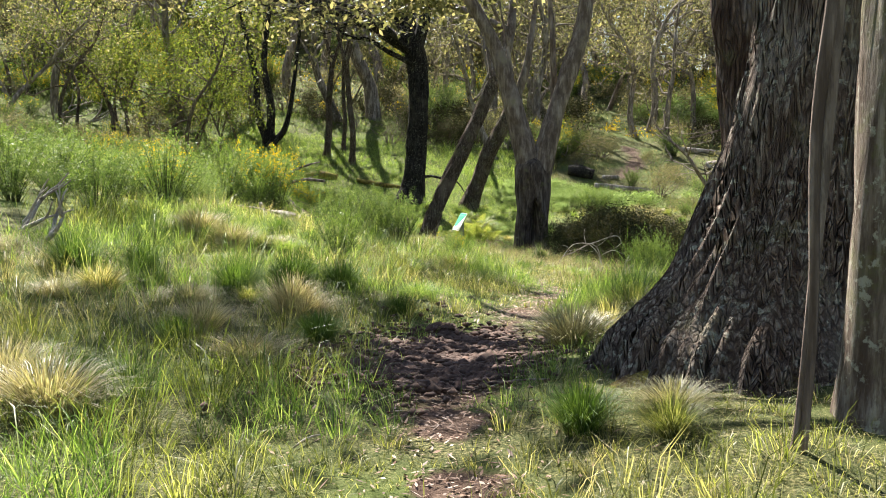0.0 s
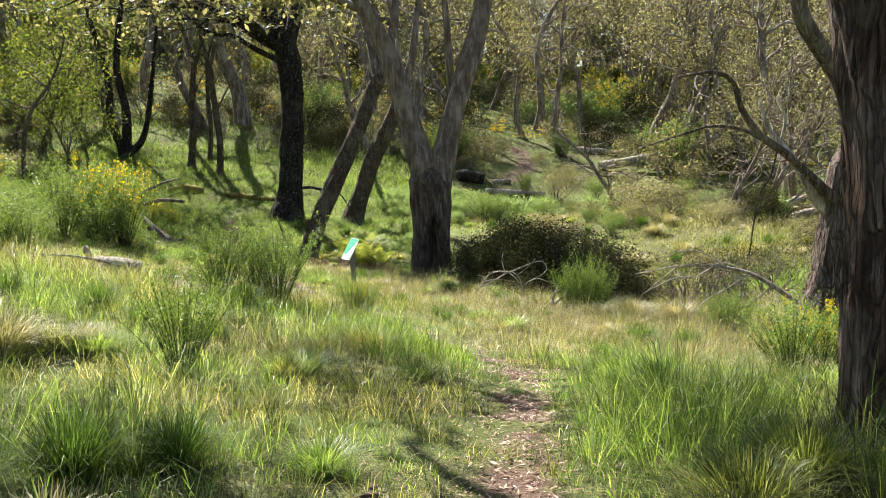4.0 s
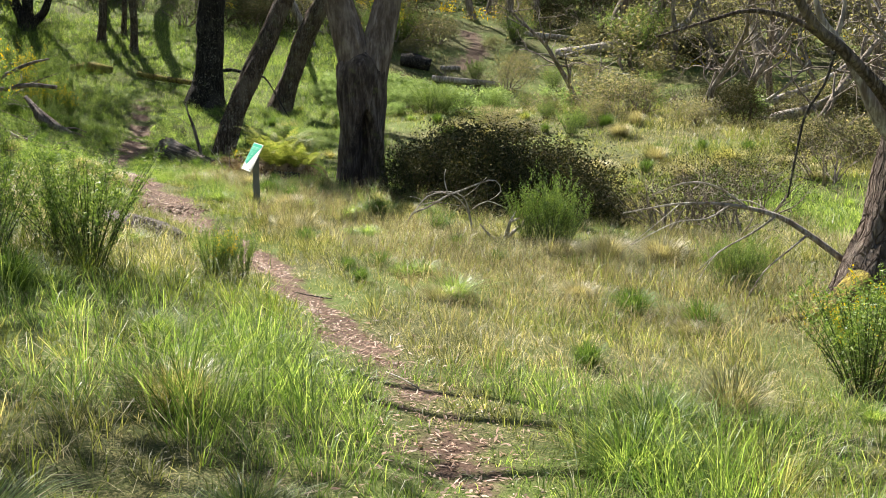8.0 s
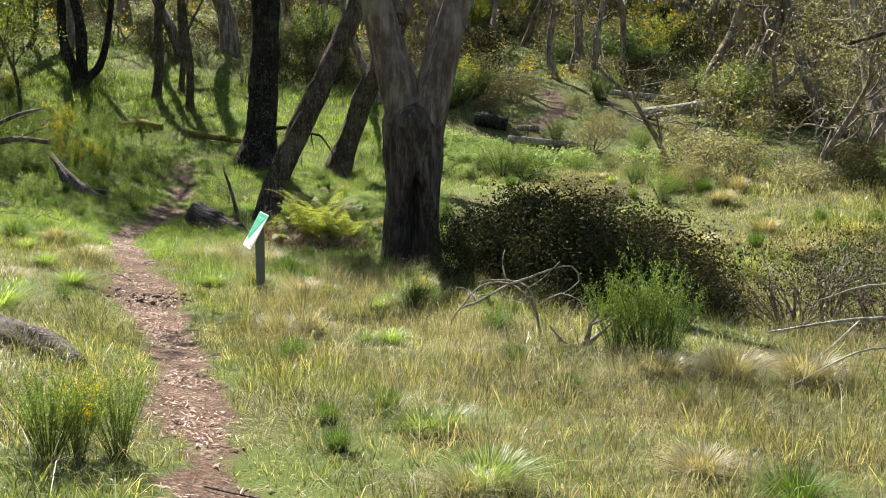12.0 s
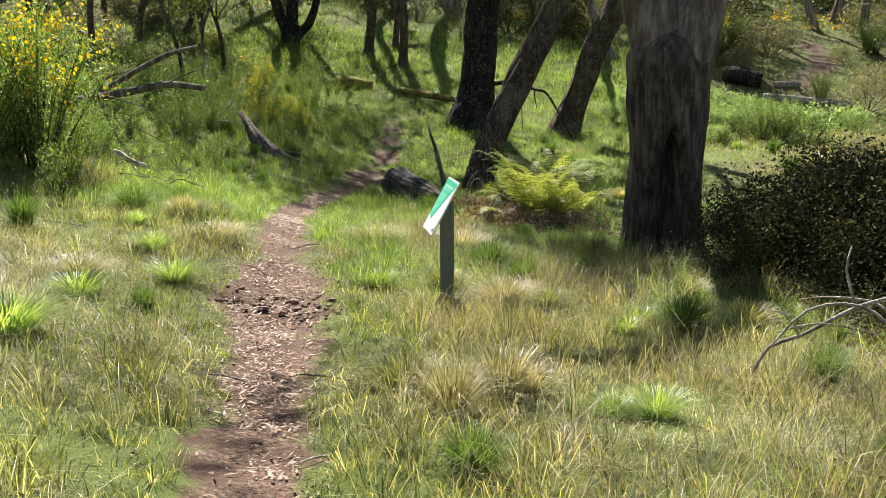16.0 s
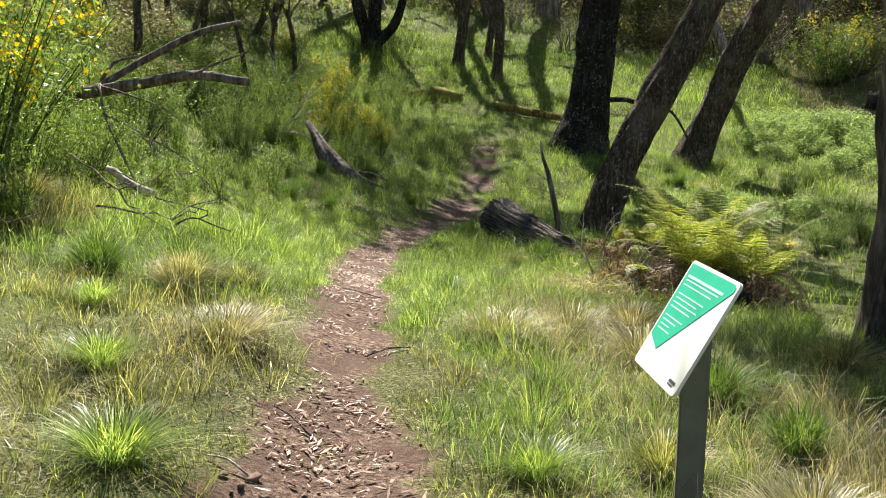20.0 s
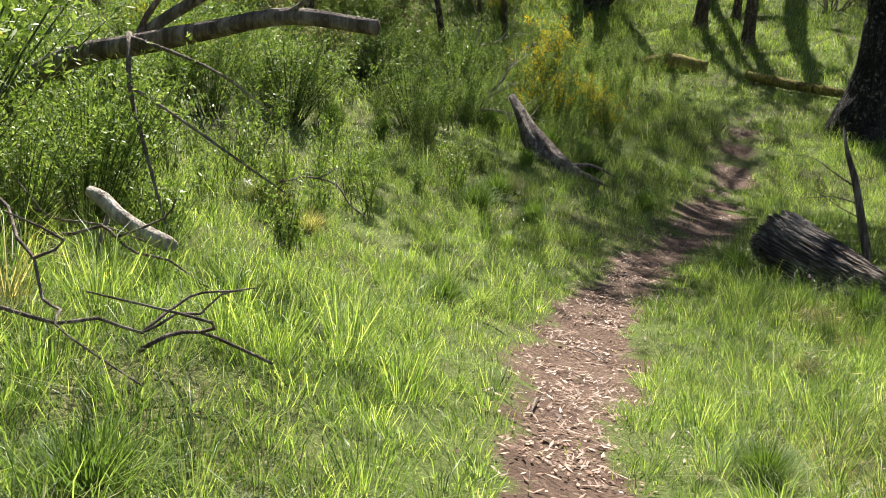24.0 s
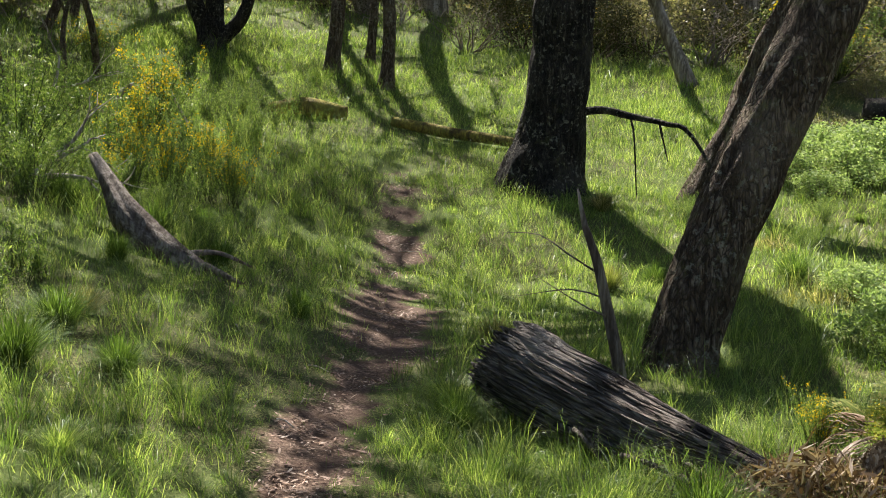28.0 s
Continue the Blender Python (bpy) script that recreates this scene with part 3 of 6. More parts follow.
def tube(points, seg=10, step=0.25, rough=0.06, ridge=0.0, ridges=9, seed=0, flat_end=False, hollow=None):
    """Verts and faces of a round limb with uneven skin; ridge: depth of the bark's upright furrows, in shares of the radius."""
    c = spline(points, step)
    p, r = c[:, :3], np.maximum(c[:, 3], 0.002)
    t = np.gradient(p, axis=0)
    t /= np.linalg.norm(t, axis=1)[:, None] + 1e-9
    u = np.cross(t[0], (0.3, 0.9, 0.1))
    u /= np.linalg.norm(u)
    rows = []
    ang = np.arange(seg) / seg * 2 * np.pi
    run = np.r_[0, np.cumsum(np.linalg.norm(np.diff(p, axis=0), axis=1))]
    for k in range(len(p)):
        u = u - t[k] * (u @ t[k])
        u /= np.linalg.norm(u) + 1e-9
        w = np.cross(t[k], u)
        rr = r[k] * (1 + rough * (2 * lattice(ang * 2.2 + seed, np.full(seg, run[k] * 1.8 + seed), 1.0, 40 + seed % 7) - 1))
        if ridge:
            f = lattice(ang * ridges / 3 + 0.8 * lattice(ang, np.full(seg, run[k] * 1.3), 1.0, 47), np.full(seg, run[k] * 1.1), 1.0, 51 + seed % 5)
            rr = rr * (1 + ridge * (2 * np.abs(2 * f - 1) - 0.8))
        if hollow:
            side, half, top = hollow
            h = np.clip((top - p[k][2]) / 1.1, 0, 1)
            d = np.cos(ang)[:, None] * u + np.sin(ang)[:, None] * w
            off = np.arccos(np.clip(d[:, 0] * side[0] + d[:, 1] * side[1], -1, 1))
            rr = rr * (1 - 0.8 * np.clip(1.3 - off / (half * h + 1e-3), 0, 1) * (h > 0))
        rows.append(p[k] + rr[:, None] * (np.cos(ang)[:, None] * u + np.sin(ang)[:, None] * w))
    v = np.vstack(rows + [p[:1] - t[0] * 0.0, p[-1:] + t[-1] * (0 if flat_end else r[-1] * 0.6)])
    n = len(p)
    i = (np.arange(n - 1)[:, None] * seg + np.arange(seg)[None]).ravel()
    j = (np.arange(n - 1)[:, None] * seg + (np.arange(seg)[None] + 1) % seg).ravel()
    quads = np.c_[i, j, j + seg, i + seg]
    a, b = np.arange(seg), (np.arange(seg) + 1) % seg
    tris = np.vstack([np.c_[b, a, np.full(seg, n * seg)], np.c_[a + (n - 1) * seg, b + (n - 1) * seg, np.full(seg, n * seg + 1)]])
    return v, quads, tris


def joined(pieces):
    vs, qs, ts, k = [], [], [], 0
    for v, q, t in pieces:
        vs.append(v), qs.append(q + k), ts.append(t + k)
        k += len(v)
    return np.vstack(vs), np.vstack(qs), np.vstack(ts)


def part(name, mesh, parent, label=""):
    ob = new(name, mesh)
    ob.parent = parent
    if label:
        tagged(ob, label)
    return ob


def thing(name, label, category, place=(0, 0, 0), group=""):
    ob = new(name)
    ob.location = place
    ob.empty_display_size = 0.1
    return tagged(ob, label, category, group)


def wood(name, pieces, material, parent, origin=(0, 0, 0), label=""):
    v, q, t = joined(pieces)
    return part(name, raw_mesh(name, v - np.array(origin), q, t, material, smooth=True), parent, label)


def leaves(centres, size, long=2.2, hang=0.3):
    """Small pointed leaves as bent diamonds of two quads' worth of faces."""
    n = len(centres)
    d = rng.normal(size=(n, 3))
    d[:, 2] -= hang
    d /= np.linalg.norm(d, axis=1)[:, None]
    e = np.cross(d, rng.normal(size=(n, 3)))
    e /= np.linalg.norm(e, axis=1)[:, None] + 1e-9
    s = (size * (0.6 + 0.8 * rng.random(n)))[:, None]
    v = np.stack([centres - d * s * long / 2, centres + e * s * 0.5, centres + d * s * long / 2, centres - e * s * 0.5], 1).reshape(-1, 3)
    k = np.arange(n)[:, None] * 4
    return v, k + np.array([[0, 1, 2, 3]]), np.zeros((0, 3), int)


def sprays(points, per, spread, size, long=2.2, hang=0.3):
    """Leaves scattered in loose clumps about the given points."""
    c = np.repeat(np.asarray(points), per, 0)
    c = c + rng.normal(size=c.shape) * spread
    return leaves(c, np.full(len(c), size), long, hang)


def mesh_two(name, first, second, mat_a, mat_b, origin=(0, 0, 0)):
    """Twigs and leaves that make one crown."""
    va, qa, ta = joined(first)
    vb, qb, tb = joined(second)
    k = len(va)
    me = raw_mesh(name, np.vstack([va, vb]) - np.array(origin), np.vstack([qa, qb + k]), np.vstack([ta, tb + k]), mat_a)
    me.materials.append(mat_b)
    kinds = np.r_[np.zeros(len(qa)), np.ones(len(qb)), np.zeros(len(ta)), np.ones(len(tb))].astype(np.int32)
    me.polygons.foreach_set("material_index", kinds)
    return me


def mesh_of(name, pieces, material, origin=(0, 0, 0), smooth=False):
    v, q, t = joined(pieces)
    return raw_mesh(name, v - np.array(origin), q, t, material, smooth)


def fork(start, way, length, radius, depth, tips, pieces, wild=0.5, seg=6, kids=3):
    """Branches that split and thin out; collects the tips."""
    p, d = np.array(start, float), np.array(way, float)
    d /= np.linalg.norm(d)
    pts = [(*p, radius)]
    for k in range(3):
        d = d + rng.normal(size=3) * wild * 0.45 + np.array([0, 0, 0.06])
        d /= np.linalg.norm(d)
        p = p + d * length / 3
        pts.append((*p, radius * (1 - 0.17 * (k + 1))))
    pieces.append(tube(pts, seg, max(length / 5, 0.12), 0.08))
    if depth == 0:
        tips.append(p)
        return
    tips.append(p)
    for _ in range(kids):
        e = d + rng.normal(size=3) * wild
        fork(p, e, length * rng.uniform(0.55, 0.8), radius * 0.5, depth - 1, tips, pieces, wild, max(3, seg - 1), kids)


def crown_on(ends, depth, length, radius, wild=0.6, kids=3):
    tips, pieces = [], []
    for p, d, r in ends:
        fork(p, d, length, min(radius, r), depth, tips, pieces, wild, 6, kids)
    return np.array(tips), pieces


def grand_tree(name, label, base, trunk, limbs, material, limb_material, crown=None, leaf=0.05, per=26, depth=2, twig=1.6, seg=28, ridge=0.1, ridges=11, trunk_label="", limb_label="", leaf_material_=None, hollow=None):
    """A measured tree: trunk and limbs as lines of (x, y, z, radius), twigs and leaves where the limbs end. The tall
    trees' crowns and some upper limbs are unseen, added for shade.
    """
    o = (base[0], base[1], ground_z(*base[:2]) - 0.08)
    tree = thing(name, label, "tree", o)
    trunk = [(trunk[0][0], trunk[0][1], o[2] - 0.15, trunk[0][3] * 1.25)] + [tuple(q) for q in trunk]
    wood("trunk", [tube(trunk, seg, 0.06, 0.07, ridge, ridges, 3, False, hollow)], material, tree, o, trunk_label)
    ends = []
    for k, l in enumerate(limbs):
        wood("limb", [tube(l, max(10, seg // 2), 0.12, 0.08, ridge * 0.6, ridges, k + 1)], limb_material, tree, o, limb_label)
        a, b = np.array(l[-2][:3]), np.array(l[-1][:3])
        ends.append((b, b - a + np.array([0, 0, 0.1]), l[-1][3]))
    if not limbs:
        a, b = np.array(trunk[-2][:3]), np.array(trunk[-1][:3])
        ends = [(b, b - a + rng.normal(size=3) * 0.5, trunk[-1][3] * 0.5) for _ in range(3)]
    if crown:
        tips, pieces = crown_on(ends, depth, twig, 0.09, 0.65)
        part("crown", mesh_two("crown", pieces, [sprays(tips, per, crown, leaf)], limb_material, leaf_material_ or M_GUMLEAF, o), tree, "thin twigs with sparse olive-green leaves")
    return tree


def extended(line, more):
    return list(line) + list(more)


# twin-stemmed gum
TWIN_GUM = grand_tree("gum_tree", "forked old grey gum tree with a burnt hollow foot", (2.5, 31.0),
           [(2.50, 31.0, -1.12, .58), (2.49, 31.0, -0.52, .49), (2.51, 31.0, .36, .47), (2.52, 31.0, 1.05, .52), (2.54, 31.05, 1.5, .45), (2.55, 31.08, 1.75, .24), (2.55, 31.1, 1.95, .05)],
           [[(2.40, 31.0, 1.0, .30), (2.36, 31.0, 1.6, .34), (2.10, 31.0, 2.61, .29), (1.90, 31.0, 3.40, .26), (1.50, 31.0, 4.7, .20), (1.15, 31.0, 5.45, .18), (.7, 31.0, 6.2, .17), (-.3, 30.8, 7.6, .13)],
            [(2.70, 31.0, .9, .28), (2.82, 31.0, 1.65, .33), (3.12, 31.05, 2.82, .26), (3.55, 31.1, 4.14, .25), (3.9, 31.2, 5.2, .24), (4.1, 31.3, 6.3, .2), (4.6, 31.5, 8.2, .13)],
            [(3.10, 31.3, 2.6, .14), (3.18, 31.5, 3.4, .12), (3.14, 31.5, 4.5, .09), (3.11, 31.5, 5.4, .08), (3.0, 31.6, 6.8, .06)],
            [(1.98, 30.95, 3.1, .16), (1.87, 30.95, 3.6, .14), (1.83, 30.95, 4.2, .10), (1.81, 30.95, 4.85, .04)]],
           M_BARK_SMOOTH, M_BARK_GREY, 0.6, 0.07, 16, 3, 2.0, 72, 0.06, 14, hollow=((.12, -.99), .95, .6))
# dark upright tree
DARK_GUM = grand_tree("gum_tree", "dark charred upright gum tree on the green slope", (-1.4, 46.5),
           [(-1.50, 46.5, -.1, .78), (-1.46, 46.5, .35, .62), (-1.37, 46.5, .95, .49), (-1.2, 46.5, 2.9, .42), (-1.15, 46.5, 5.36, .42), (-1.28, 46.5, 6.7, .42)],
           [[(-1.3, 46.5, 6.3, .36), (-1.83, 46.5, 7.83, .31), (-2.29, 46.5, 9.05, .26), (-3.2, 47.2, 10.4, .2), (-5.0, 47.6, 11.2, .14)], [(-1.25, 46.5, 6.4, .30), (-.83, 46.5, 8.0, .23), (-.71, 46.5, 9.0, .18), (-.4, 46.4, 10.6, .14)],
            # the next three limbs are unseen, added so their leaves shade the slope
            [(-2.2, 46.5, 8.8, .18), (-4.2, 48, 10.2, .14), (-6.4, 49.6, 10.9, .11), (-8.4, 50.6, 11.4, .08)], [(-1.9, 46.6, 8.2, .16), (-3.4, 49.0, 9.8, .13), (-5.2, 51.4, 10.8, .1), (-6.4, 53.2, 11.6, .07)],
            [(-1.3, 46.6, 7.0, .16), (-1.6, 48.6, 9.6, .12), (-2.4, 51, 11, .08)], [(-1.4, 46.3, 6.0, .14), (-2.4, 46.2, 6.49, .10), (-3.24, 46.2, 7.0, .08), (-4.2, 46.2, 7.2, .06), (-5.6, 46, 8.4, .05)]],
           M_BARK_DARK, M_BARK_DARK, 0.5, 0.12, 16, 3, 2.6, 44, 0.09, 16)
# leaning tree
LEANING_GUM = grand_tree("gum_tree", "leaning mossy brown gum tree", (-.6, 39.0),
           [(-0.64, 39.0, -1.02, 0.32), (-0.455, 39.08, -0.29, 0.285), (-0.087, 39.21, 0.608, 0.274), (0.282, 39.36, 1.337, 0.27), (0.836, 39.6, 2.553, 0.254), (1.355, 39.84, 3.669, 0.239), (1.853, 40.05, 4.794, 0.217)],
           [[(1.78, 40.0, 4.5, .22), (2.4, 40.5, 6.2, .17), (2.6, 41.1, 8.0, .12)], [(1.82, 40.0, 4.7, .18), (1.6, 40.8, 6.4, .13), (1.2, 41.6, 7.8, .09)]],
           M_BARK_BROWN, M_BARK_GREY, 0.55, 0.12, 40, 2, 2.8, 44, 0.10, 16)
# second leaning tree
grand_tree("gum_tree", "thinner leaning gum tree with a rotten mossy foot", (1.05, 46.6),
           [(1.0, 46.6, -.2, .46), (1.38, 46.48, .85, .33), (1.71, 46.35, 1.75, .32), (2.08, 46.2, 2.6, .31), (2.53, 46.05, 3.5, .28), (3.05, 46, 4.6, .24)],
           [[(3.0, 46, 4.4, .2), (3.5, 46, 6.0, .16), (3.8, 46.2, 8, .1)], [(2.95, 46.05, 4.5, .16), (2.7, 46.5, 6.2, .12), (2.4, 46.8, 7.6, .08)]],
           M_BARK_BROWN, M_BARK_GREY, 0.55, 0.12, 48, 2, 2.6, 36, 0.10, 14)
# gum at the hollow's edge
EDGE_GUM = grand_tree("gum_tree", "many-limbed gum tree with brown trunk and grey limbs", (6.7, 18.6),
           [(6.66, 18.6, -.95, .46), (6.72, 18.6, -.6, .37), (6.83, 18.6, -.24, .31), (6.93, 18.6, .36, .29), (7.02, 18.6, .87, .29), (7.14, 18.6, 1.32, .31), (7.28, 18.6, 1.62, .28)],
           [[(7.12, 18.6, 1.2, .15), (7.14, 18.58, 1.61, .17), (7.07, 18.52, 2.13, .13), (6.85, 18.44, 2.65, .12), (6.47, 18.36, 3.16, .12), (6.25, 18.28, 3.55, .11), (6.25, 18.2, 4.2, .10)],
            [(7.26, 18.6, 1.2, .16), (7.3, 18.6, 1.7, .18), (7.28, 18.6, 2.28, .15), (7.2, 18.6, 2.95, .15), (7.15, 18.6, 3.9, .14)],
            [(7.4, 18.7, 1.2, .16), (7.64, 18.8, 1.6, .17), (7.84, 18.93, 2.2, .14), (8.02, 19.05, 2.9, .15), (8.35, 19.18, 3.4, .14), (8.8, 19.3, 4.1, .12)],
            [(7.45, 18.7, 1.3, .12), (7.75, 18.8, 1.6, .11), (8.31, 19.03, 1.78, .09), (8.93, 19.27, 2.0, .06), (9.8, 19.5, 2.15, .04)],
            [(6.9, 18.5, .9, .10), (6.62, 18.4, 1.1, .08), (6.33, 18.29, 1.34, .06), (5.9, 18.17, 1.67, .055), (5.58, 18.06, 1.86, .05), (5.28, 17.94, 2.21, .042), (5.14, 17.83, 2.53, .034), (4.84, 17.71, 2.66, .028), (4.32, 17.6, 2.6, .012)],
            [(5.98, 18.35, 1.64, .03), (5.51, 18.3, 1.92, .026), (5.01, 18.2, 2.0, .02), (4.59, 18.1, 1.91, .016), (4.04, 18, 1.76, .008)]],
           M_BARK_MID, M_BARK_MID, None, 0.05, 3, 2, 1.4, 40, 0.10, 12)
# red-barked tree beside the track
RED_GUM = grand_tree("gum_tree", "straight tree with peeling reddish bark and a mossy foot", (2.70, 9.5),
           [(2.70, 9.5, -.05, .36), (2.70, 9.5, .5, .30), (2.70, 9.5, 1.5, .27), (2.6, 9.65, 3, .25), (2.62, 9.65, 4.6, .23), (2.6, 9.7, 6, .2)],
           # unseen upper limbs, stretched out so their leaves shade the ground near the start
           [[(2.6, 9.7, 5.6, .16), (1.4, 11.6, 7.2, .12), (-.6, 14.6, 8.4, .08)], [(2.65, 9.6, 5.4, .16), (1.0, 11.2, 7.6, .12), (-1.4, 13.2, 9.0, .09), (-3.4, 15, 9.8, .06)], [(2.65, 9.6, 5.7, .15), (.4, 13, 7.8, .11), (-1.8, 16.6, 8.8, .07)], [(2.6, 9.7, 5.8, .16), (3.6, 10.4, 7.4, .12), (4.2, 11.6, 9, .08)], [(2.6, 9.7, 5.8, .14), (2.0, 12, 7.4, .1), (1.0, 14.8, 8.5, .07)], [(2.65, 9.6, 5.3, .16), (-.5, 13, 7.8, .12), (-3.5, 16.5, 8.7, .09), (-5, 18.5, 9.1, .06)]],
           M_BARK_RED, M_BARK_GREY, 0.45, 0.10, 48, 2, 1.9, 56, 0.06, 18)
# old giant at the start
grand_tree("gum_tree", "huge old gum tree with deeply furrowed fibrous bark", (1.85, 6.2),
           [(1.74, 6.1, -.0, .82), (1.84, 6.15, .35, .63), (1.95, 6.2, .8, .50), (2.06, 6.25, 1.4, .40), (2.18, 6.3, 2.1, .35), (2.2, 6.3, 3.2, .33), (2.3, 6.3, 4.6, .3)],
           [[(2.0, 6.25, 1.3, .22), (2.35, 6.1, 2.2, .22), (2.6, 6.0, 3.6, .2), (3.0, 5.8, 6.2, .15)], [(2.25, 6.3, 4.4, .22), (1.9, 6.8, 6, .16), (1.2, 7.6, 7.8, .1)]],
           M_BARK_ROUGH, M_BARK_ROUGH, 0.8, 0.09, 80, 2, 2.2, 150, 0.06, 84)
grand_tree("gum_tree", "pale mossy stem with loose hanging bark strips", (2.02, 4.75),
           [(2.02, 4.75, -.1, .30), (2.02, 4.75, .5, .235), (2.03, 4.75, 1.2, .22), (2.06, 4.75, 2.2, .2), (2.1, 4.8, 3.6, .17)],
           [[(2.1, 4.8, 3.4, .13), (2.5, 4.6, 5.5, .09)]], M_BARK_PALE, M_BARK_GREY, None, 0.05, 10, 1, 1, 28, 0.08, 10)



# dark many-stemmed tree up the slope
grand_tree("gum_tree", "dark gum tree with several crooked stems", (-9.2, 56.6),
           [(-9.2, 56.6, 2.7, .42), (-9.2, 56.6, 3.1, .36), (-9.25, 56.6, 3.5, .3)],
           [[(-9.3, 56.6, 3.0, .22), (-9.8, 56.6, 4.6, .18), (-9.9, 56.7, 6.5, .15), (-10.6, 56.8, 9.4, .1)], [(-9.15, 56.6, 3.0, .24), (-9.1, 56.5, 5.0, .2), (-9.4, 56.4, 7.2, .16), (-9.0, 56.2, 10, .1)],
            [(-9.0, 56.6, 3.0, .2), (-8.4, 56.6, 3.7, .15), (-8.0, 56.5, 5.2, .12), (-7.6, 56.3, 8, .08)]],
           M_BARK_DARK, M_BARK_DARK, 0.6, 0.08, 8, 2, 2.6, 28, 0.09, 10)
# slim trunks on the sunny slope
for x, y, lean, r in ((-6.1, 55.6, .25, .17), (-5.4, 57.2, .05, .11), (-4.75, 54.9, -.18, .15)):
    z = ground_z(x, y)
    grand_tree("gum_tree", "slim straight brown tree on the sunny slope", (x, y), [(x, y, z, r * 1.5), (x + .04, y, z + .5, r * 1.05), (x + .1 + lean * .2, y, z + 1.6, r), (x + lean * .6, y + .1, z + 3.2, r * .9), (x + lean * 1.5, y + .1, z + 5.2, r * .75)],
               [[(x + lean * 1.4, y + .1, z + 4.8, r * .6), (x + lean * 2 + .5, y, z + 6.6, r * .4), (x + lean * 3 + .8, y, z + 8.4, r * .25)], [(x + lean * 1.4, y + .1, z + 4.9, r * .6), (x + lean - .5, y + .3, z + 6.8, r * .4)], [(x + lean * .5, y + .1, z + 2.8, r * .35), (x + .5, y - .1, z + 3.9, r * .25), (x + 1.2, y - .2, z + 5.0, r * .12)]],
               M_BARK_BROWN, M_BARK_BROWN, 0.5, 0.06, 5, 2, 1.5, 16, 0.08, 9, leaf_material_=M_YOUNGLEAF)
# leaning trunks at the edge of the thicket
for x, y, k in ((22.1, 37.7, 1), (22.9, 36.2, 1.2), (24.6, 36.8, 1)):
    z = ground_z(x, y)
    grand_tree("gum_tree", "slanting brown trunk at the thicket's edge", (x, y), [(x, y, z, .34), (x + 1.2 * k, y, z + .8, .27), (x + 2.6, y + .2, z + 1.9, .23), (x + 3.8, y + .5, z + 3.6, .18)],
               [[(x + 3.7, y + .5, z + 3.4, .15), (x + 4.4, y + .6, z + 5.6, .1)]], M_BARK_BROWN, M_BARK_GREY, 0.6, 0.08, 14, 2, 2.0, 18, 0.08, 10)


def boughs(tree, start, ends, material, per, leaf, twig=1.5, spread=0.75):
    """Long unseen boughs with leafy ends, added high over the ground to shade it."""
    o = np.array(tree.location)
    tips, pieces = [], []
    for e in ends:
        a, b = np.array(start, float), np.array(e, float)
        mid = (a + b) / 2 + np.array([0, 0, 0.10 * np.linalg.norm(b - a)])
        wood("limb", [tube([(*a, .13), (*mid, .09), (*b, .045)], 9, 0.35, 0.08, 0.04, 9, 2)], material, tree, o)
        fork(b, b - mid, twig, .04, 2, tips, pieces, 0.8, 5, 3)
    part("crown", mesh_two("crown", pieces, [sprays(np.array(tips), per, spread, leaf)], material, M_GUMLEAF, o), tree, "unseen high boughs with olive-green leaves, added to cast shade")


def over(places, up):
    """Crown places the given height above the ground, towards the sun, that shade the places named."""
    return [(x + up * sun_way.x / sun_way.z, y + up * sun_way.y / sun_way.z, ground_z(x, y) + up) for x, y in places]


rng = np.random.default_rng(460)
# unseen boughs, each hung sunward of a ground spot meant to lie in dapples
boughs(RED_GUM, (2.62, 9.65, 5.0), over([(-3.6, 9.7), (-3.3, 7.8), (-2.3, 9.6), (-1.9, 7.4), (-.8, 8.6), (-.6, 6.9), (.3, 7.7), (.6, 6.4), (-4.6, 8.6), (-.2, 6.0), (1.1, 5.2), (1.6, 4.7), (.8, 4.5)], 8.0), M_BARK_GREY, 8, 0.11, 1.4, 0.4)
boughs(TWIN_GUM, (4.1, 31.3, 6.4), over([(2.6, 29.6), (3.5, 28.9), (2.9, 27.9), (3.8, 30.0), (1.8, 30.3), (2.2, 28.6), (2.9, 28.9)], 8.5), M_BARK_GREY, 30, 0.11, 1.1, 0.4)
boughs(EDGE_GUM, (6.3, 18.25, 3.9), over([(.7, 14.4), (1.2, 13.2), (.3, 15.3)], 7.5), M_BARK_MID, 8, 0.10, 1.4, 0.4)
boughs(DARK_GUM, (-1.25, 46.5, 6.3), over([(-2.7, 34.9), (-4.4, 37.2), (-2.4, 37.6), (-4.6, 39.8), (-6.2, 38.8), (-7.6, 39.4), (-3.2, 42.0), (-5.2, 42.6), (-6.9, 42.0), (-1.6, 40.8), (-6.4, 40.6), (-1.2, 42.6)], 9.0), M_BARK_DARK, 9, 0.12, 1.6, 0.42)

boughs(LEANING_GUM, (2.45, 40.6, 6.6), over([(-1.5, 35.9), (-.7, 36.2), (.1, 36.9), (-.5, 35.0), (.6, 35.6)], 9.0), M_BARK_GREY, 9, 0.11, 1.3, 0.4)


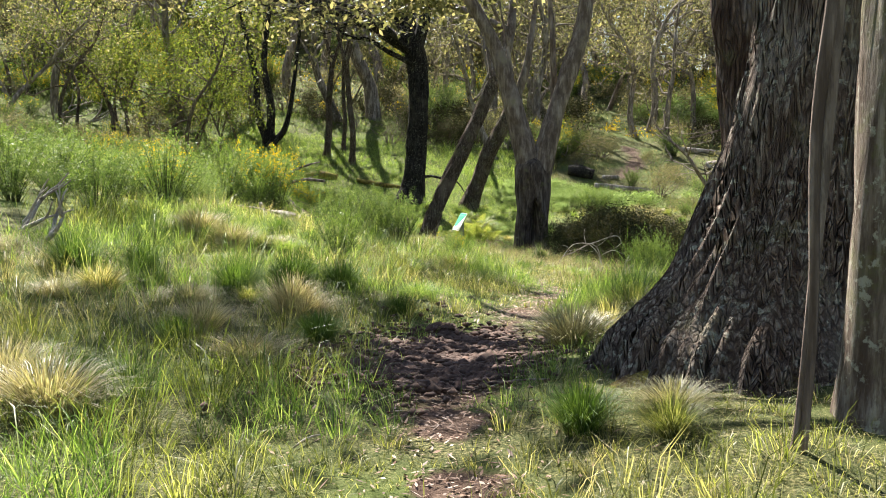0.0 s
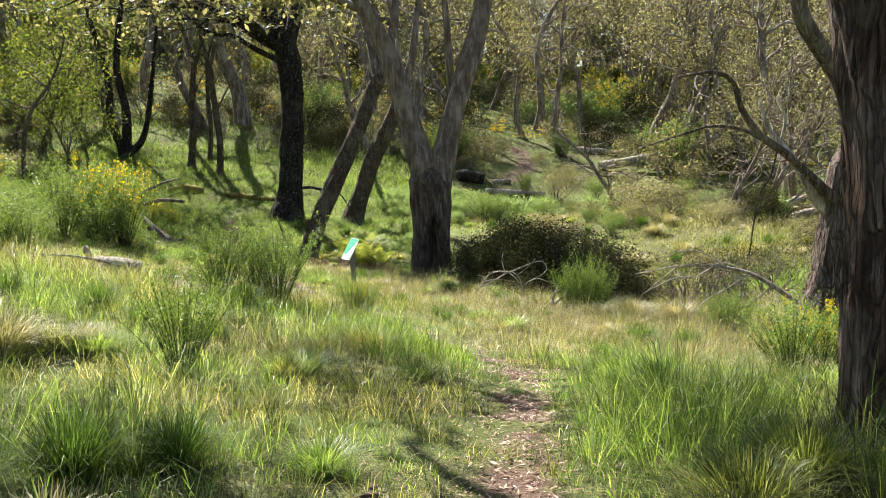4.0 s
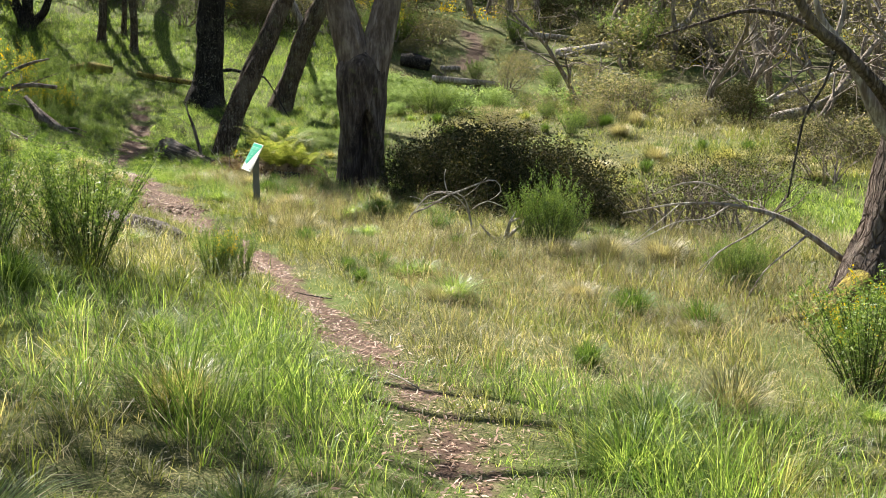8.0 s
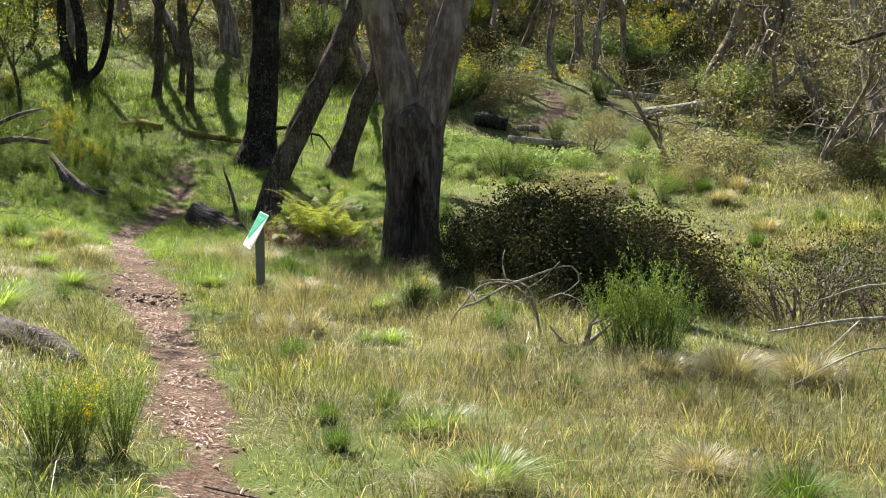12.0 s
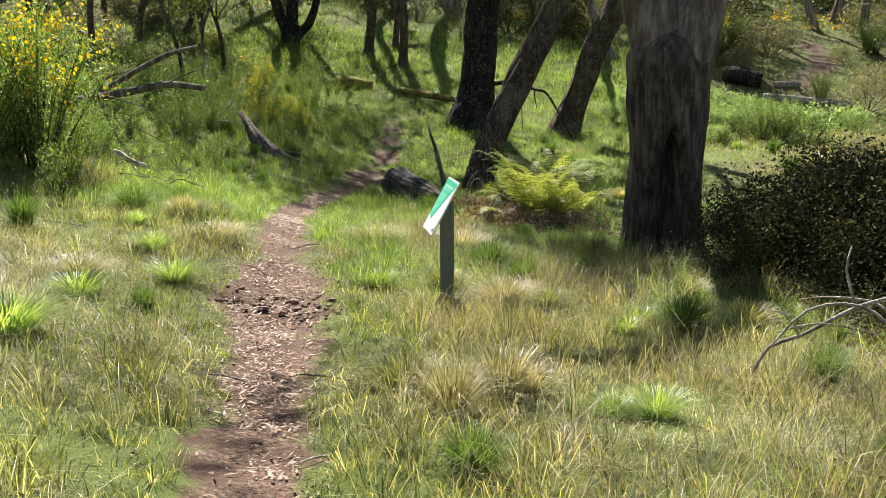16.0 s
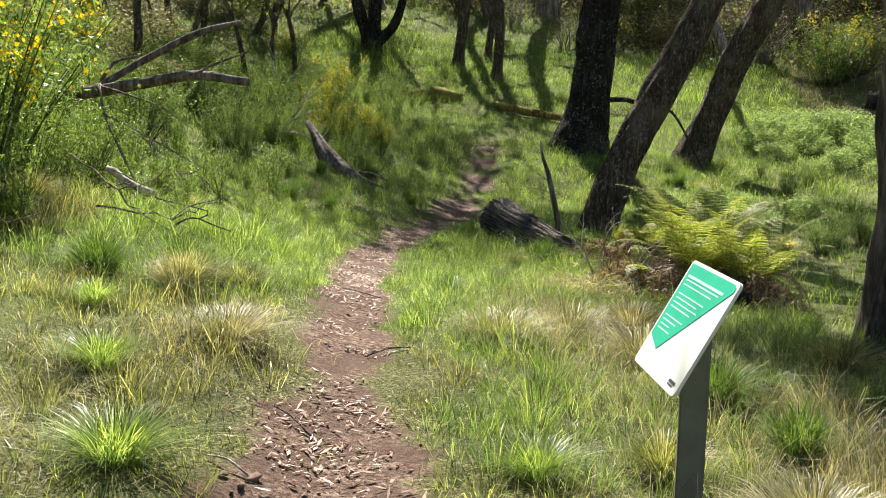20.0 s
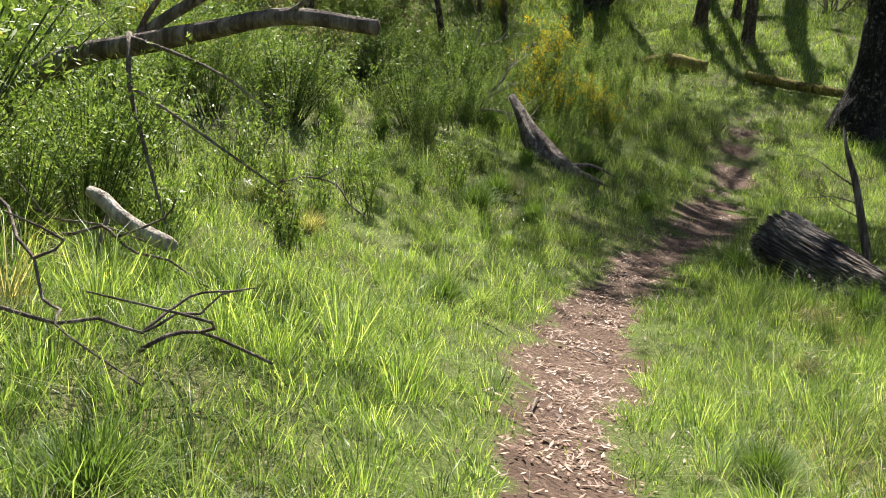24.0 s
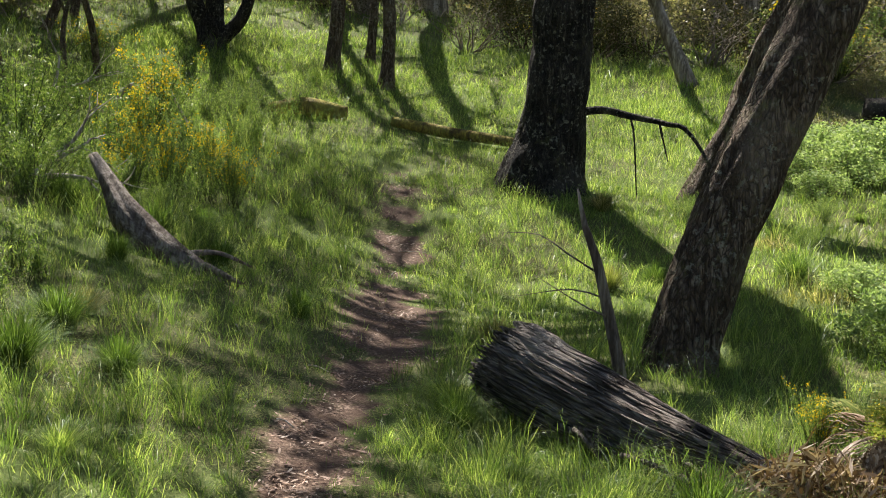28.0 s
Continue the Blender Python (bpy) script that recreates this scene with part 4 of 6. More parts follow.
# ---- woodland behind ----
def wild_tree(tall, radius, seed, leafy, material=M_BARK_FAR, leaf=M_GUMLEAF, leaf_size=0.055, per=20, crooked=0.5, first=0.36):
    """A crooked gum with its own trunk, branches and thin crown, standing at the origin."""
    global rng
    rng = np.random.default_rng(seed)
    tree = thing("gum_tree", "crooked grey gum tree with a thin olive crown", "tree", (0, 0, 0), "trees of the wood")
    p, d = np.array([0, 0, -0.3]), np.array([rng.normal() * 0.2, rng.normal() * 0.2, 1.0])
    pts, nodes = [], []
    n = 7
    for k in range(n + 1):
        s = k / n
        pts.append((*p, radius * (1.25 if k == 0 else 1) * (1 - 0.72 * s)))
        nodes.append((p.copy(), d.copy(), s))
        d = d + rng.normal(size=3) * crooked * 0.35
        d[2] = max(d[2], 0.6)
        d /= np.linalg.norm(d)
        p = p + d * tall / n
    wood("trunk", [tube(pts, 9, 0.35, 0.1)], material, tree)
    tips, pieces = [], []
    for q, e, s in nodes:
        if s >= first:
            for _ in range(2):
                w = e * 0.4 + rng.normal(size=3) * 0.9
                w[2] = abs(w[2]) * 0.7 + 0.1
                fork(q, w, tall * (0.27 - 0.11 * s), radius * (0.45 - 0.22 * s), 3, tips, pieces, 0.75, 5, 2)
    part("crown", mesh_two("crown", pieces, [sprays(np.array(tips), int(per * leafy), tall * 0.05, leaf_size)], material, leaf), tree)
    return tree


def bush(kind, seed):
    """Low shrubs: broom (upright stems), leafy (rounded mass of leaves on stems) or twiggy."""
    global rng
    rng = np.random.default_rng(seed)
    if kind in ("broom", "flowering"):
        b = thing("broom_bush", "feathery green broom bush" + (" full of yellow flowers" if kind == "flowering" else ""), "bush", (0, 0, 0), "broom bushes")
        for bundle in range(5):
            st, lv, fl = [], [], []
            for _ in range(9):
                a, l = (bundle + rng.random()) * 6.283 / 5, rng.uniform(0.55, 1.0)
                out = np.array([math.cos(a), math.sin(a), 0]) * rng.uniform(0.05, 0.5)
                p0 = np.array([out[0] * 0.25, out[1] * 0.25, -0.03])
                pts = [(*p0, 0.006), (*(p0 + out * 0.45 + np.array([0, 0, l * 0.5])), 0.0045), (*(p0 + out * 1.1 + np.array([0, 0, l])), 0.002)]
                st.append(tube(pts, 3, 0.3, 0))
                c = spline(pts, 0.02)[8:, :3]
                lv.append(sprays(c, 2, 0.022, 0.011, 3.2, -0.8))
                for _ in range(3):
                    s = c[rng.integers(len(c) // 3, len(c))]
                    e = s + np.array([rng.normal() * 0.1, rng.normal() * 0.1, rng.uniform(0.12, 0.25)])
                    lv.append(sprays(np.linspace(s, e, 12), 2, 0.014, 0.010, 3.5, -0.8))
                    if kind == "flowering" and rng.random() < 0.6:
                        fl.append(sprays(np.linspace(s, e, 9)[3:], 2, 0.02, 0.020, 1.3, 0))
            stem = tagged(part("stem", mesh_two("stem", st, lv, M_BROOMSTEM, M_BROOM), b), kind="stuff")
            if fl:
                part("blossom", mesh_of("blossom", fl, M_FLOWER), stem, "small bright yellow flowers")
        return b
    label, mat = {"leafy": ("rounded dull green leafy shrub", M_GUMLEAF), "dark": ("dark dense shrub with small dull leaves", M_SHRUBLEAF), "pale": ("pale green low fern thicket", M_HERB),
                  "twiggy": ("grey twiggy half-dead shrub", M_SHRUBLEAF)}[kind]
    b = thing("shrub", label, "bush", (0, 0, 0), "shrubs")
    for bundle in range(4):
        tips, pieces = [], []
        for _ in range(3 if kind != "twiggy" else 4):
            a = (bundle + rng.random()) * 6.283 / 4
            fork((0.1 * math.cos(a), 0.1 * math.sin(a), -0.05), (math.cos(a) * rng.random(), math.sin(a) * rng.random(), 0.65), 0.42, 0.016, 2, tips, pieces, 0.55, 4, 2)
        per = {"leafy": 40, "dark": 110, "pale": 40, "twiggy": 18}[kind]
        tagged(part("branch", mesh_two("branch", pieces, [sprays(np.array(tips), per, 0.10, {"leafy": 0.020, "dark": 0.014, "pale": 0.034, "twiggy": 0.012}[kind])], M_BARK_FAR if kind != "dark" else M_BARK_BROWN, mat), b), kind="stuff")
    return b


def stand(ob, x, y, size=1.0, turn=0.0, wide=1.0, sink=0.0):
    """Puts a copy on the ground."""
    c = copy_thing(ob, pose(x, y, ground_z(x, y) - sink, 0, 0, turn))
    c.scale = (size * wide, size * wide, size)
    return c


def discard(obs):
    for ob in obs:
        for o in (*ob.children_recursive, ob):
            bpy.data.objects.remove(o)


GUMS = [wild_tree(9, 0.20, 101, 1.0), wild_tree(10.5, 0.26, 102, 0.8), wild_tree(8, 0.16, 103, 1.0), wild_tree(11, 0.30, 104, 0.9), wild_tree(7, 0.13, 105, 1.2), wild_tree(9.5, 0.22, 106, 0.5)]
SAPS = [wild_tree(5.5, 0.09, 111, 1.0, M_BARK_BROWN, M_YOUNGLEAF, 0.06, 13, 0.45, 0.3), wild_tree(6.5, 0.11, 112, 0.8, M_BARK_BROWN, M_YOUNGLEAF, 0.06, 13, 0.5, 0.35), wild_tree(6, 0.10, 113, 0.5, M_BARK_BROWN, M_GUMLEAF, 0.06, 12, 0.35, 0.5)]
for s in SAPS:
    for o in (s,):
        o.name = "young_tree"
        tagged(o, "slim young tree with sparse yellow-green leaves", "tree", "young trees")
BROOM, BLOOM = [bush("broom", 121), bush("broom", 122)], [bush("flowering", 123), bush("flowering", 124)]
LEAFY, DARK, PALE, TWIG = [bush("leafy", 125), bush("leafy", 126)], [bush("dark", 127), bush("dark", 128)], [bush("pale", 129)], [bush("twiggy", 130)]

rng = np.random.default_rng(500)
for x, y, k, s in ((-10.3, 41.5, 1, .9), (-9.4, 50, 0, .9), (-12.6, 61, 1, 1.2), (-11, 60.5, 0, 1.2), (-13.8, 47, 0, .9), (-8.9, 45, 0, .75), (-14.5, 53, 1, 1.0)):
    stand(SAPS[k], x, y, s, rng.uniform(0, 360))
for x, y, k, s in ((21.3, 64, 0, 1.15), (-19.5, 60, 3, 1.5), (-24.9, 67.7, 3, 1.4), (-13.7, 60.4, 1, 1.1), (24.1, 64.2, 2, 1.1), (24.7, 88, 1, 1.2), (16.6, 98, 3, 1.3), (24.4, 100, 0, 1.3), (27.8, 99.8, 1, 1.2), (-16, 66, 1, 1.0), (15.5, 91, 3, 1.3), (10, 78, 1, 1.1), (25, 66, 2, 1.2), (2.7, 58, 1, .8), (17, 74, 0, 1.1), (6, 72, 2, 1.0)):
    stand(GUMS[k], x, y, s, rng.uniform(0, 360))
spots = []
while len(spots) < 190:
    y = rng.uniform(62, 112)
    x = rng.uniform(-0.50 * y - 6, 0.62 * y + 12)
    if abs(x - 10.8) < 2.5 and y < 68 or -9 < x < 2 and y < 64:
        continue
    if all((x - a) ** 2 + (y - b) ** 2 > 4.5 for a, b in spots):
        spots.append((x, y))
for x, y in spots:
    stand(GUMS[rng.integers(6)], x, y, rng.uniform(0.85, 1.5), rng.uniform(0, 360))


def far_pieces(tall, radius, seed):
    """Wood and leaves of one distant tree at the origin."""
    global rng
    rng = np.random.default_rng(seed)
    tips, pieces = [], []
    p, d = np.array([0, 0, -0.3]), np.array([rng.normal() * 0.15, rng.normal() * 0.15, 1.0])
    line = []
    for k in range(6):
        line.append((*p, radius * (1 - 0.13 * k)))
        if k > 1:
            for _ in range(2):
                fork(p, (rng.normal(), rng.normal(), 0.5), tall * 0.24, radius * 0.4, 2, tips, pieces, 0.75, 3, 2)
        d = d + rng.normal(size=3) * 0.2
        d[2] = max(d[2], 0.6)
        p = p + d * tall / 6
    pieces.append(tube(line, 6, 0.8, 0.1))
    return joined(pieces), sprays(np.array(tips), 13, tall * 0.055, 0.15)


def far_woods():
    """The closed wood along the crest, and the low growth under the trees."""
    kinds = [far_pieces(10, 0.24, 141), far_pieces(12, 0.3, 142), far_pieces(9, 0.2, 143)]
    g = np.random.default_rng(144)
    wood_, leaf_ = [], []
    for _ in range(190):
        y = g.uniform(98, 130)
        x, s, a = g.uniform(-0.5 * y, 0.62 * y), g.uniform(1.2, 1.9), g.uniform(0, 6.28)
        turn = np.array([[math.cos(a), -math.sin(a), 0], [math.sin(a), math.cos(a), 0], [0, 0, 1]]) * s
        at = np.array([x, y, ground_z(x, y)])
        (v, q, t), (lv, lq, lt) = kinds[g.integers(3)]
        wood_.append((v @ turn.T + at, q, t)), leaf_.append((lv @ turn.T + at, lq, lt))
    tagged(new("far_wood", mesh_two("far_wood", wood_, leaf_, M_BARK_FAR, M_GUMLEAF)), "distant grey-brown gum wood along the crest", "woods", kind="stuff")
    n = 1000
    y = g.uniform(106, 132, n)
    x = g.uniform(-0.52, 0.64, n) * y
    c = np.repeat(np.c_[x, y, height(x, y)], 40, 0)
    d = g.normal(size=c.shape) * np.repeat(1.2 + g.random(n), 40)[:, None] * (.7, .7, .8)
    d[:, 2] = np.abs(d[:, 2]) * 1.7
    far = np.repeat(g.random(n) < .12, 40)
    for name, label, mat, s in (("undergrowth", "tall grey-green scrub along the crest", M_GUMLEAF, ~far), ("far_blossom", "tall yellow flowering scrub along the crest", M_FLOWER, far)):
        tagged(new(name, mesh_of(name, [leaves((c + d)[s], np.full(s.sum(), .17 if mat is M_GUMLEAF else .09), 2.2, .1)], mat)), label, "undergrowth", kind="stuff")
    n = 2600
    y = g.uniform(60, 118, n)
    x = g.uniform(-0.5, 0.62, n) * y
    ok = ~((np.abs(x - 10.8) < 2.2) & (y < 69)) & ~((x > -9) & (x < 3) & (y < 64)) & (lattice(x, y, 7, 61) > 0.36)
    x, y = x[ok], y[ok]
    z, r = height(x, y), 0.35 + 0.75 * g.random(len(x)) ** 2
    for name, label, mat, share, size in (("undergrowth", "dull brown and olive undergrowth beneath the trees", M_GUMLEAF, (0, .6), .07), ("undergrowth", "dark green undergrowth beneath the trees", M_BROOM, (.6, .86), .05), ("far_blossom", "yellow flowering broom far up the slope", M_FLOWER, (.86, 1), .07)):
        i = np.arange(len(x))
        f = (i * 0.618) % 1
        s = (f >= share[0]) & (f < share[1])
        k = 34
        c = np.repeat(np.c_[x, y, z][s], k, 0)
        d = g.normal(size=c.shape) * np.repeat(r[s], k)[:, None] * (.55, .55, .38)
        d[:, 2] = np.abs(d[:, 2]) * 1.5
        tagged(new(name, mesh_of(name, [leaves(c + d, np.full(len(c), size), 2.6, -.2)], mat)), label, "undergrowth", kind="stuff")


far_woods()
BARE = wild_tree(8, 0.15, 161, 0.12, M_BARK_FAR, M_GUMLEAF, 0.05, 10, 0.8, 0.12)
BARE.name = "bare_tree"
tagged(BARE, "leafless grey tree with many fine drooping twigs", "tree", "bare grey trees")
for x, y, k in ((17.5, 32.5, .75), (19, 34.5, .85), (20.6, 33, .7), (18.2, 37, .8), (21.5, 36, .9), (23.5, 34.5, .85), (16.6, 40, .8), (25.5, 37.5, .95), (20.2, 41, .9), (14.8, 43.5, .7), (27, 41, 1.0), (23, 44, 1.0), (12.6, 47.5, .7), (17.5, 47, .9)):
    stand(BARE, x, y, k, (x * 97 + y * 31) % 360, 1.15)
rng = np.random.default_rng(510)
for _ in range(44):
    y = rng.uniform(34, 62)
    x = rng.uniform(20, 42) if rng.random() < 0.7 else rng.uniform(-34, -16)
    stand(GUMS[rng.integers(6)], x, y, rng.uniform(0.7, 1.1), rng.uniform(0, 360))
for _ in range(16):
    y = rng.uniform(42, 64)
    x = rng.uniform(-0.42 * y, -0.19 * y)
    stand(SAPS[rng.integers(3)], x, y, rng.uniform(.6, 1.15), rng.uniform(0, 360))
for _ in range(70):
    y = rng.uniform(38, 66)
    x = rng.uniform(-0.48 * y, -0.2 * y)
    stand((BROOM + LEAFY + BLOOM[:1])[rng.integers(5)], x, y, rng.uniform(.7, 1.5), rng.uniform(0, 360), rng.uniform(1.0, 1.6))
for _ in range(200):
    y = rng.uniform(58, 115)
    x = rng.uniform(-0.48 * y - 4, 0.6 * y + 8)
    if abs(x - 10.7) < 1.8 and y < 68 or -8 < x < 2 and y < 60:
        continue
    r = rng.random()
    src = LEAFY[rng.integers(2)] if r < .5 else DARK[rng.integers(2)] if r < .66 else BLOOM[rng.integers(2)] if r < .76 else BROOM[rng.integers(2)] if r < .88 else TWIG[0]
    stand(src, x, y, rng.uniform(1.3, 3.0), rng.uniform(0, 360), rng.uniform(1.0, 1.6))


# ---- tussocks ----
def tussock(seed, n, tall, spread, material, label):
    global rng
    rng = np.random.default_rng(seed)
    t = thing("grass_tussock", label, "grass", (0, 0, 0), "grass tussocks")
    a, r = rng.random(n) * 6.283, 0.10 * np.sqrt(rng.random(n))
    bx, by = r * np.cos(a), r * np.sin(a)
    l = tall * (0.55 + 0.6 * rng.random(n))
    out = np.c_[np.cos(a), np.sin(a)] * (spread * (0.1 + 1.1 * rng.random(n)))[:, None] + rng.normal(size=(n, 2)) * 0.09
    w = 0.0013 + 0.0016 * rng.random(n)
    side = np.c_[-np.sin(a), np.cos(a), np.zeros(n)] * w[:, None]
    p = []
    for s, droop, k in ((0, 0, 1), (0.4, 0.0, 1), (0.75, 0.10, 0.8), (1.0, 0.32, 0.15)):
        c = np.c_[bx + out[:, 0] * s ** 1.4, by + out[:, 1] * s ** 1.4, l * (s - droop * np.clip(np.linalg.norm(out, axis=1) / spread, 0, 1.2)) - 0.03]
        p += [c - side * k, c + side * k]
    v = np.stack(p, 1).reshape(-1, 3)
    k = np.arange(n)[:, None] * 8
    q = np.vstack([k + np.array([[i, i + 1, i + 3, i + 2]]) for i in (0, 2, 4)])
    tagged(part("blade_mass", raw_mesh("blade_mass", v, q, None, material), t), kind="stuff")
    return t


STRAW = [tussock(201, 1008, 0.42, 0.32, M_DRY, "round tussock of pale dry grass"), tussock(202, 768, 0.34, 0.36, M_DRY, "flattened tussock of pale dry grass"), tussock(203, 624, 0.5, 0.2, M_DRY, "upright tussock of pale dry grass")]
GREEN = [tussock(204, 864, 0.42, 0.28, M_GRASS, "dense green grass tussock"), tussock(205, 624, 0.36, 0.3, M_LUSH, "bright green grass tussock")]
SEDGE = [tussock(206, 864, 0.45, 0.24, M_SEDGE, "dark green sedge tussock"), tussock(207, 576, 0.5, 0.14, M_SEDGE, "upright dark sedge tussock")]
rng = np.random.default_rng(600)
MARKED = [(-1.84, 4.9, 0, 1.2), (-2.2, 5.3, 0, 1.1), (.6, 4.7, 5, .9), (.95, 4.5, 3, .7), (1.05, 4.9, 1, .8), (.85, 7.2, 0, 1.25), (1.45, 7.05, 2, 1.3), (1.5, 8.6, 3, 1.3), (1.9, 8.9, 3, 1.3), (1.25, 8.2, 3, 1.1),
          (-1.3, 9.05, 5, 1.25), (-.9, 9.3, 5, 1.1), (-1.7, 8.7, 5, 1.2), (-3.1, 8.9, 5, 1.3), (-2.6, 9.2, 6, 1.2), (-2.75, 12, 0, 1.4), (-2.3, 11.6, 0, 1.2), (-1.05, 7.9, 0, 1.0), (-.85, 7.2, 5, .9),
          (-1.2, 6.4, 1, 1.0), (-1.6, 7.0, 0, 1.0), (1.02, 22.7, 2, 1.15), (.48, 22.65, 3, .9), (.8, 22.2, 2, 1.0), (2.2, 18.1, 4, 1.1), (3.2, 14.3, 2, 1.2), (2.6, 14.0, 4, 1.2), (2.2, 13.2, 4, 1.3), (5.9, 22.6, 0, 1.6),
          (5.1, 22.5, 0, 1.5), (-2.5, 27.3, 2, .9), (-.3, 28.6, 2, 1.2), (.2, 28.2, 0, 1.2), (-.7, 28.0, 1, 1.1), (.1, 29.6, 0, 1.1), (.3, 25.9, 3, .8), (-.2, 25.6, 4, .8), (-1.9, 26.6, 1, 1.0), (-2.3, 24.6, 1, 1.0)]
for x, y, k, s in MARKED:
    stand((STRAW + GREEN + SEDGE)[k], x, y, s * .64, rng.uniform(0, 360), 1.35)
for _ in range(150):
    y = rng.uniform(3, 31)
    x = track_x(y) + rng.uniform(0.75, 5.0) * rng.choice((-1, 1))
    if np.hypot(x - 1.7, y - 6) < 1.4 or np.hypot(x - 2.6, y - 9.6) < .6:
        continue
    d = kind_field(np.array([x]), np.array([y]))[0]
    src = STRAW[rng.integers(3)] if rng.random() < d * .5 and y < 26 else GREEN[rng.integers(2)] if rng.random() < .6 else SEDGE[rng.integers(2)]
    stand(src, x, y, rng.uniform(.35, .75), rng.uniform(0, 360), rng.uniform(1.2, 1.7))
for _ in range(50):
    y = rng.uniform(31, 46)
    x = track_x(y) + rng.uniform(0.7, 4.5) * rng.choice((-1, 1))
    stand((GREEN + SEDGE)[rng.integers(4)], x, y, rng.uniform(.5, .9), rng.uniform(0, 360), rng.uniform(.9, 1.3))


for _ in range(46):
    x, y = rng.uniform(5, 15), rng.uniform(29, 47)
    stand((STRAW + GREEN + SEDGE)[rng.integers(7)], x, y, rng.uniform(.7, 1.3), rng.uniform(0, 360), rng.uniform(1.0, 1.5))


# ---- shrubs where they stand ----
def several(src, places, sizes=(0.9, 1.1), wide=(0.9, 1.2)):
    for k, (x, y, s) in enumerate(places):
        stand(src[k % len(src)], x, y, s * rng.uniform(*sizes), rng.uniform(0, 360), rng.uniform(*wide))


several(DARK, [(x, y, s * (.62 + .42 * math.exp(-((x - 4.7) / 1.3) ** 2))) for x, y, s in [(3.4, 28.3, 1.35), (3.9, 29.2, 1.5), (4.3, 28.0, 1.45), (4.9, 28.8, 1.7), (5.4, 27.9, 1.5), (5.8, 28.9, 1.6), (6.3, 28.1, 1.4), (6.7, 28.8, 1.3), (3.6, 30.3, 1.3), (4.6, 30, 1.6), (5.6, 30.2, 1.6), (5.0, 27.2, 1.1), (6.0, 27.2, 1.0), (4.2, 27.1, 1.0),
               (6.9, 27.6, 1.0)]], (.7, 1.25), wide=(1.0, 1.4))
for x, y, k in ((-3.0, 60, 2.0), (-1.4, 61.5, 2.4), (.4, 60.4, 2.2), (2.0, 62, 2.6), (3.6, 60.8, 2.4), (5.2, 62.4, 2.2), (.9, 64, 2.8), (-2.4, 64.5, 2.6), (4.2, 65, 2.8), (6.6, 64.6, 2.4), (-5.4, 63, 2.2), (-7.4, 64.4, 2.4), (-9.6, 65.4, 2.6), (7.4, 68, 2.8), (2.6, 67.4, 2.8), (-4.4, 67.4, 2.8), (14.6, 68, 2.4), (17.2, 69.6, 2.6), (20.4, 70, 2.8), (23.6, 68.6, 2.6)):
    stand((TWIG + LEAFY + DARK + TWIG)[int(x * 10) % 6], x, y, k * .8, (x * 71) % 360, 1.25)
several(LEAFY, [(12.0, 44, 1.7), (12.6, 44.4, 1.5)], wide=(1.2, 1.4))
several(TWIG, [(13.2, 44.2, 1.6), (7.4, 26.6, 1.5), (8.2, 27.5, 1.5), (9.2, 28.5, 1.4), (8.6, 26.4, 1.3), (10.4, 29, 1.5), (14, 33, 1.6), (16.5, 36, 1.8), (6.4, 30.8, 1.2), (11.5, 31.5, 1.4)])
several(BROOM, [(-6.3, 41.3, .6), (-5.5, 40.9, .45), (-6.7, 40.5, .7), (-5.0, 40.6, .35)], wide=(.9, 1.2))
several(BROOM, [(4.45, 23.15, 1.0), (4.7, 23.3, .85), (4.2, 23.35, .75), (6.05, 20.3, .72), (6.2, 20.5, .65), (5.9, 20.5, .65), (-.75, 16.8, .9), (-1.0, 17.1, .8), (-1.15, 11.5, .65), (-1.35, 16.4, .8)], wide=(.8, 1.0))
several(BLOOM, [(.2, 17.6, .4), (-11.4, 35.6, 1.3), (-10.6, 36.2, 1.0), (-5.9, 44.1, .8), (-5.9, 42.3, .9), (-6.2, 41.9, .8), (-16.5, 62, 2.6), (-14, 66, 2.4), (-18, 70, 2.8), (-11.5, 72, 2.4), (9.5, 84, 2.8), (12.5, 88, 3.0), (16, 82, 2.6), (21, 86, 3.0), (24, 90, 3.0), (6, 90, 3.0), (28, 84, 2.8), (2, 80, 2.6), (18.5, 92, 3.2), (-4, 84, 2.8), (-5.4, 43.2, .7), (-9.4, 36.6, .9), (-7.4, 24.7, .7), (-8.2, 26.0, .8)], wide=(.8, 1.0))
several(BROOM, [(.1, 17.5, .5), (.35, 17.8, .42)], wide=(.8, .9))
several(BLOOM, [(5.6, 16.4, .85), (5.95, 16.6, .7), (5.3, 16.7, .6), (-.2, 36.7, .42), (.15, 36.2, .45), (.6, 36.5, .4), (-4.5, 28.3, 1.75), (-5.0, 28.7, 1.6), (-6.8, 43.9, 1.0), (-7.1, 45.6, 1.2)], wide=(.8, 1.0))
several(BROOM, [(-4.9, 27.7, 1.4), (-5.7, 28.1, 1.5), (-5.5, 29.9, 1.4), (5.0, 15.9, .9), (6.6, 16.1, .8), (7.3, 16.3, .9), (-4.5, 28.9, .9), (-4.6, 29.6, .7), (-4.9, 30.4, .8), (-5.4, 31.2, .9), (-7.3, 41.5, 1.1), (-6.4, 38.2, .7), (-6.9, 38.9, .9)])


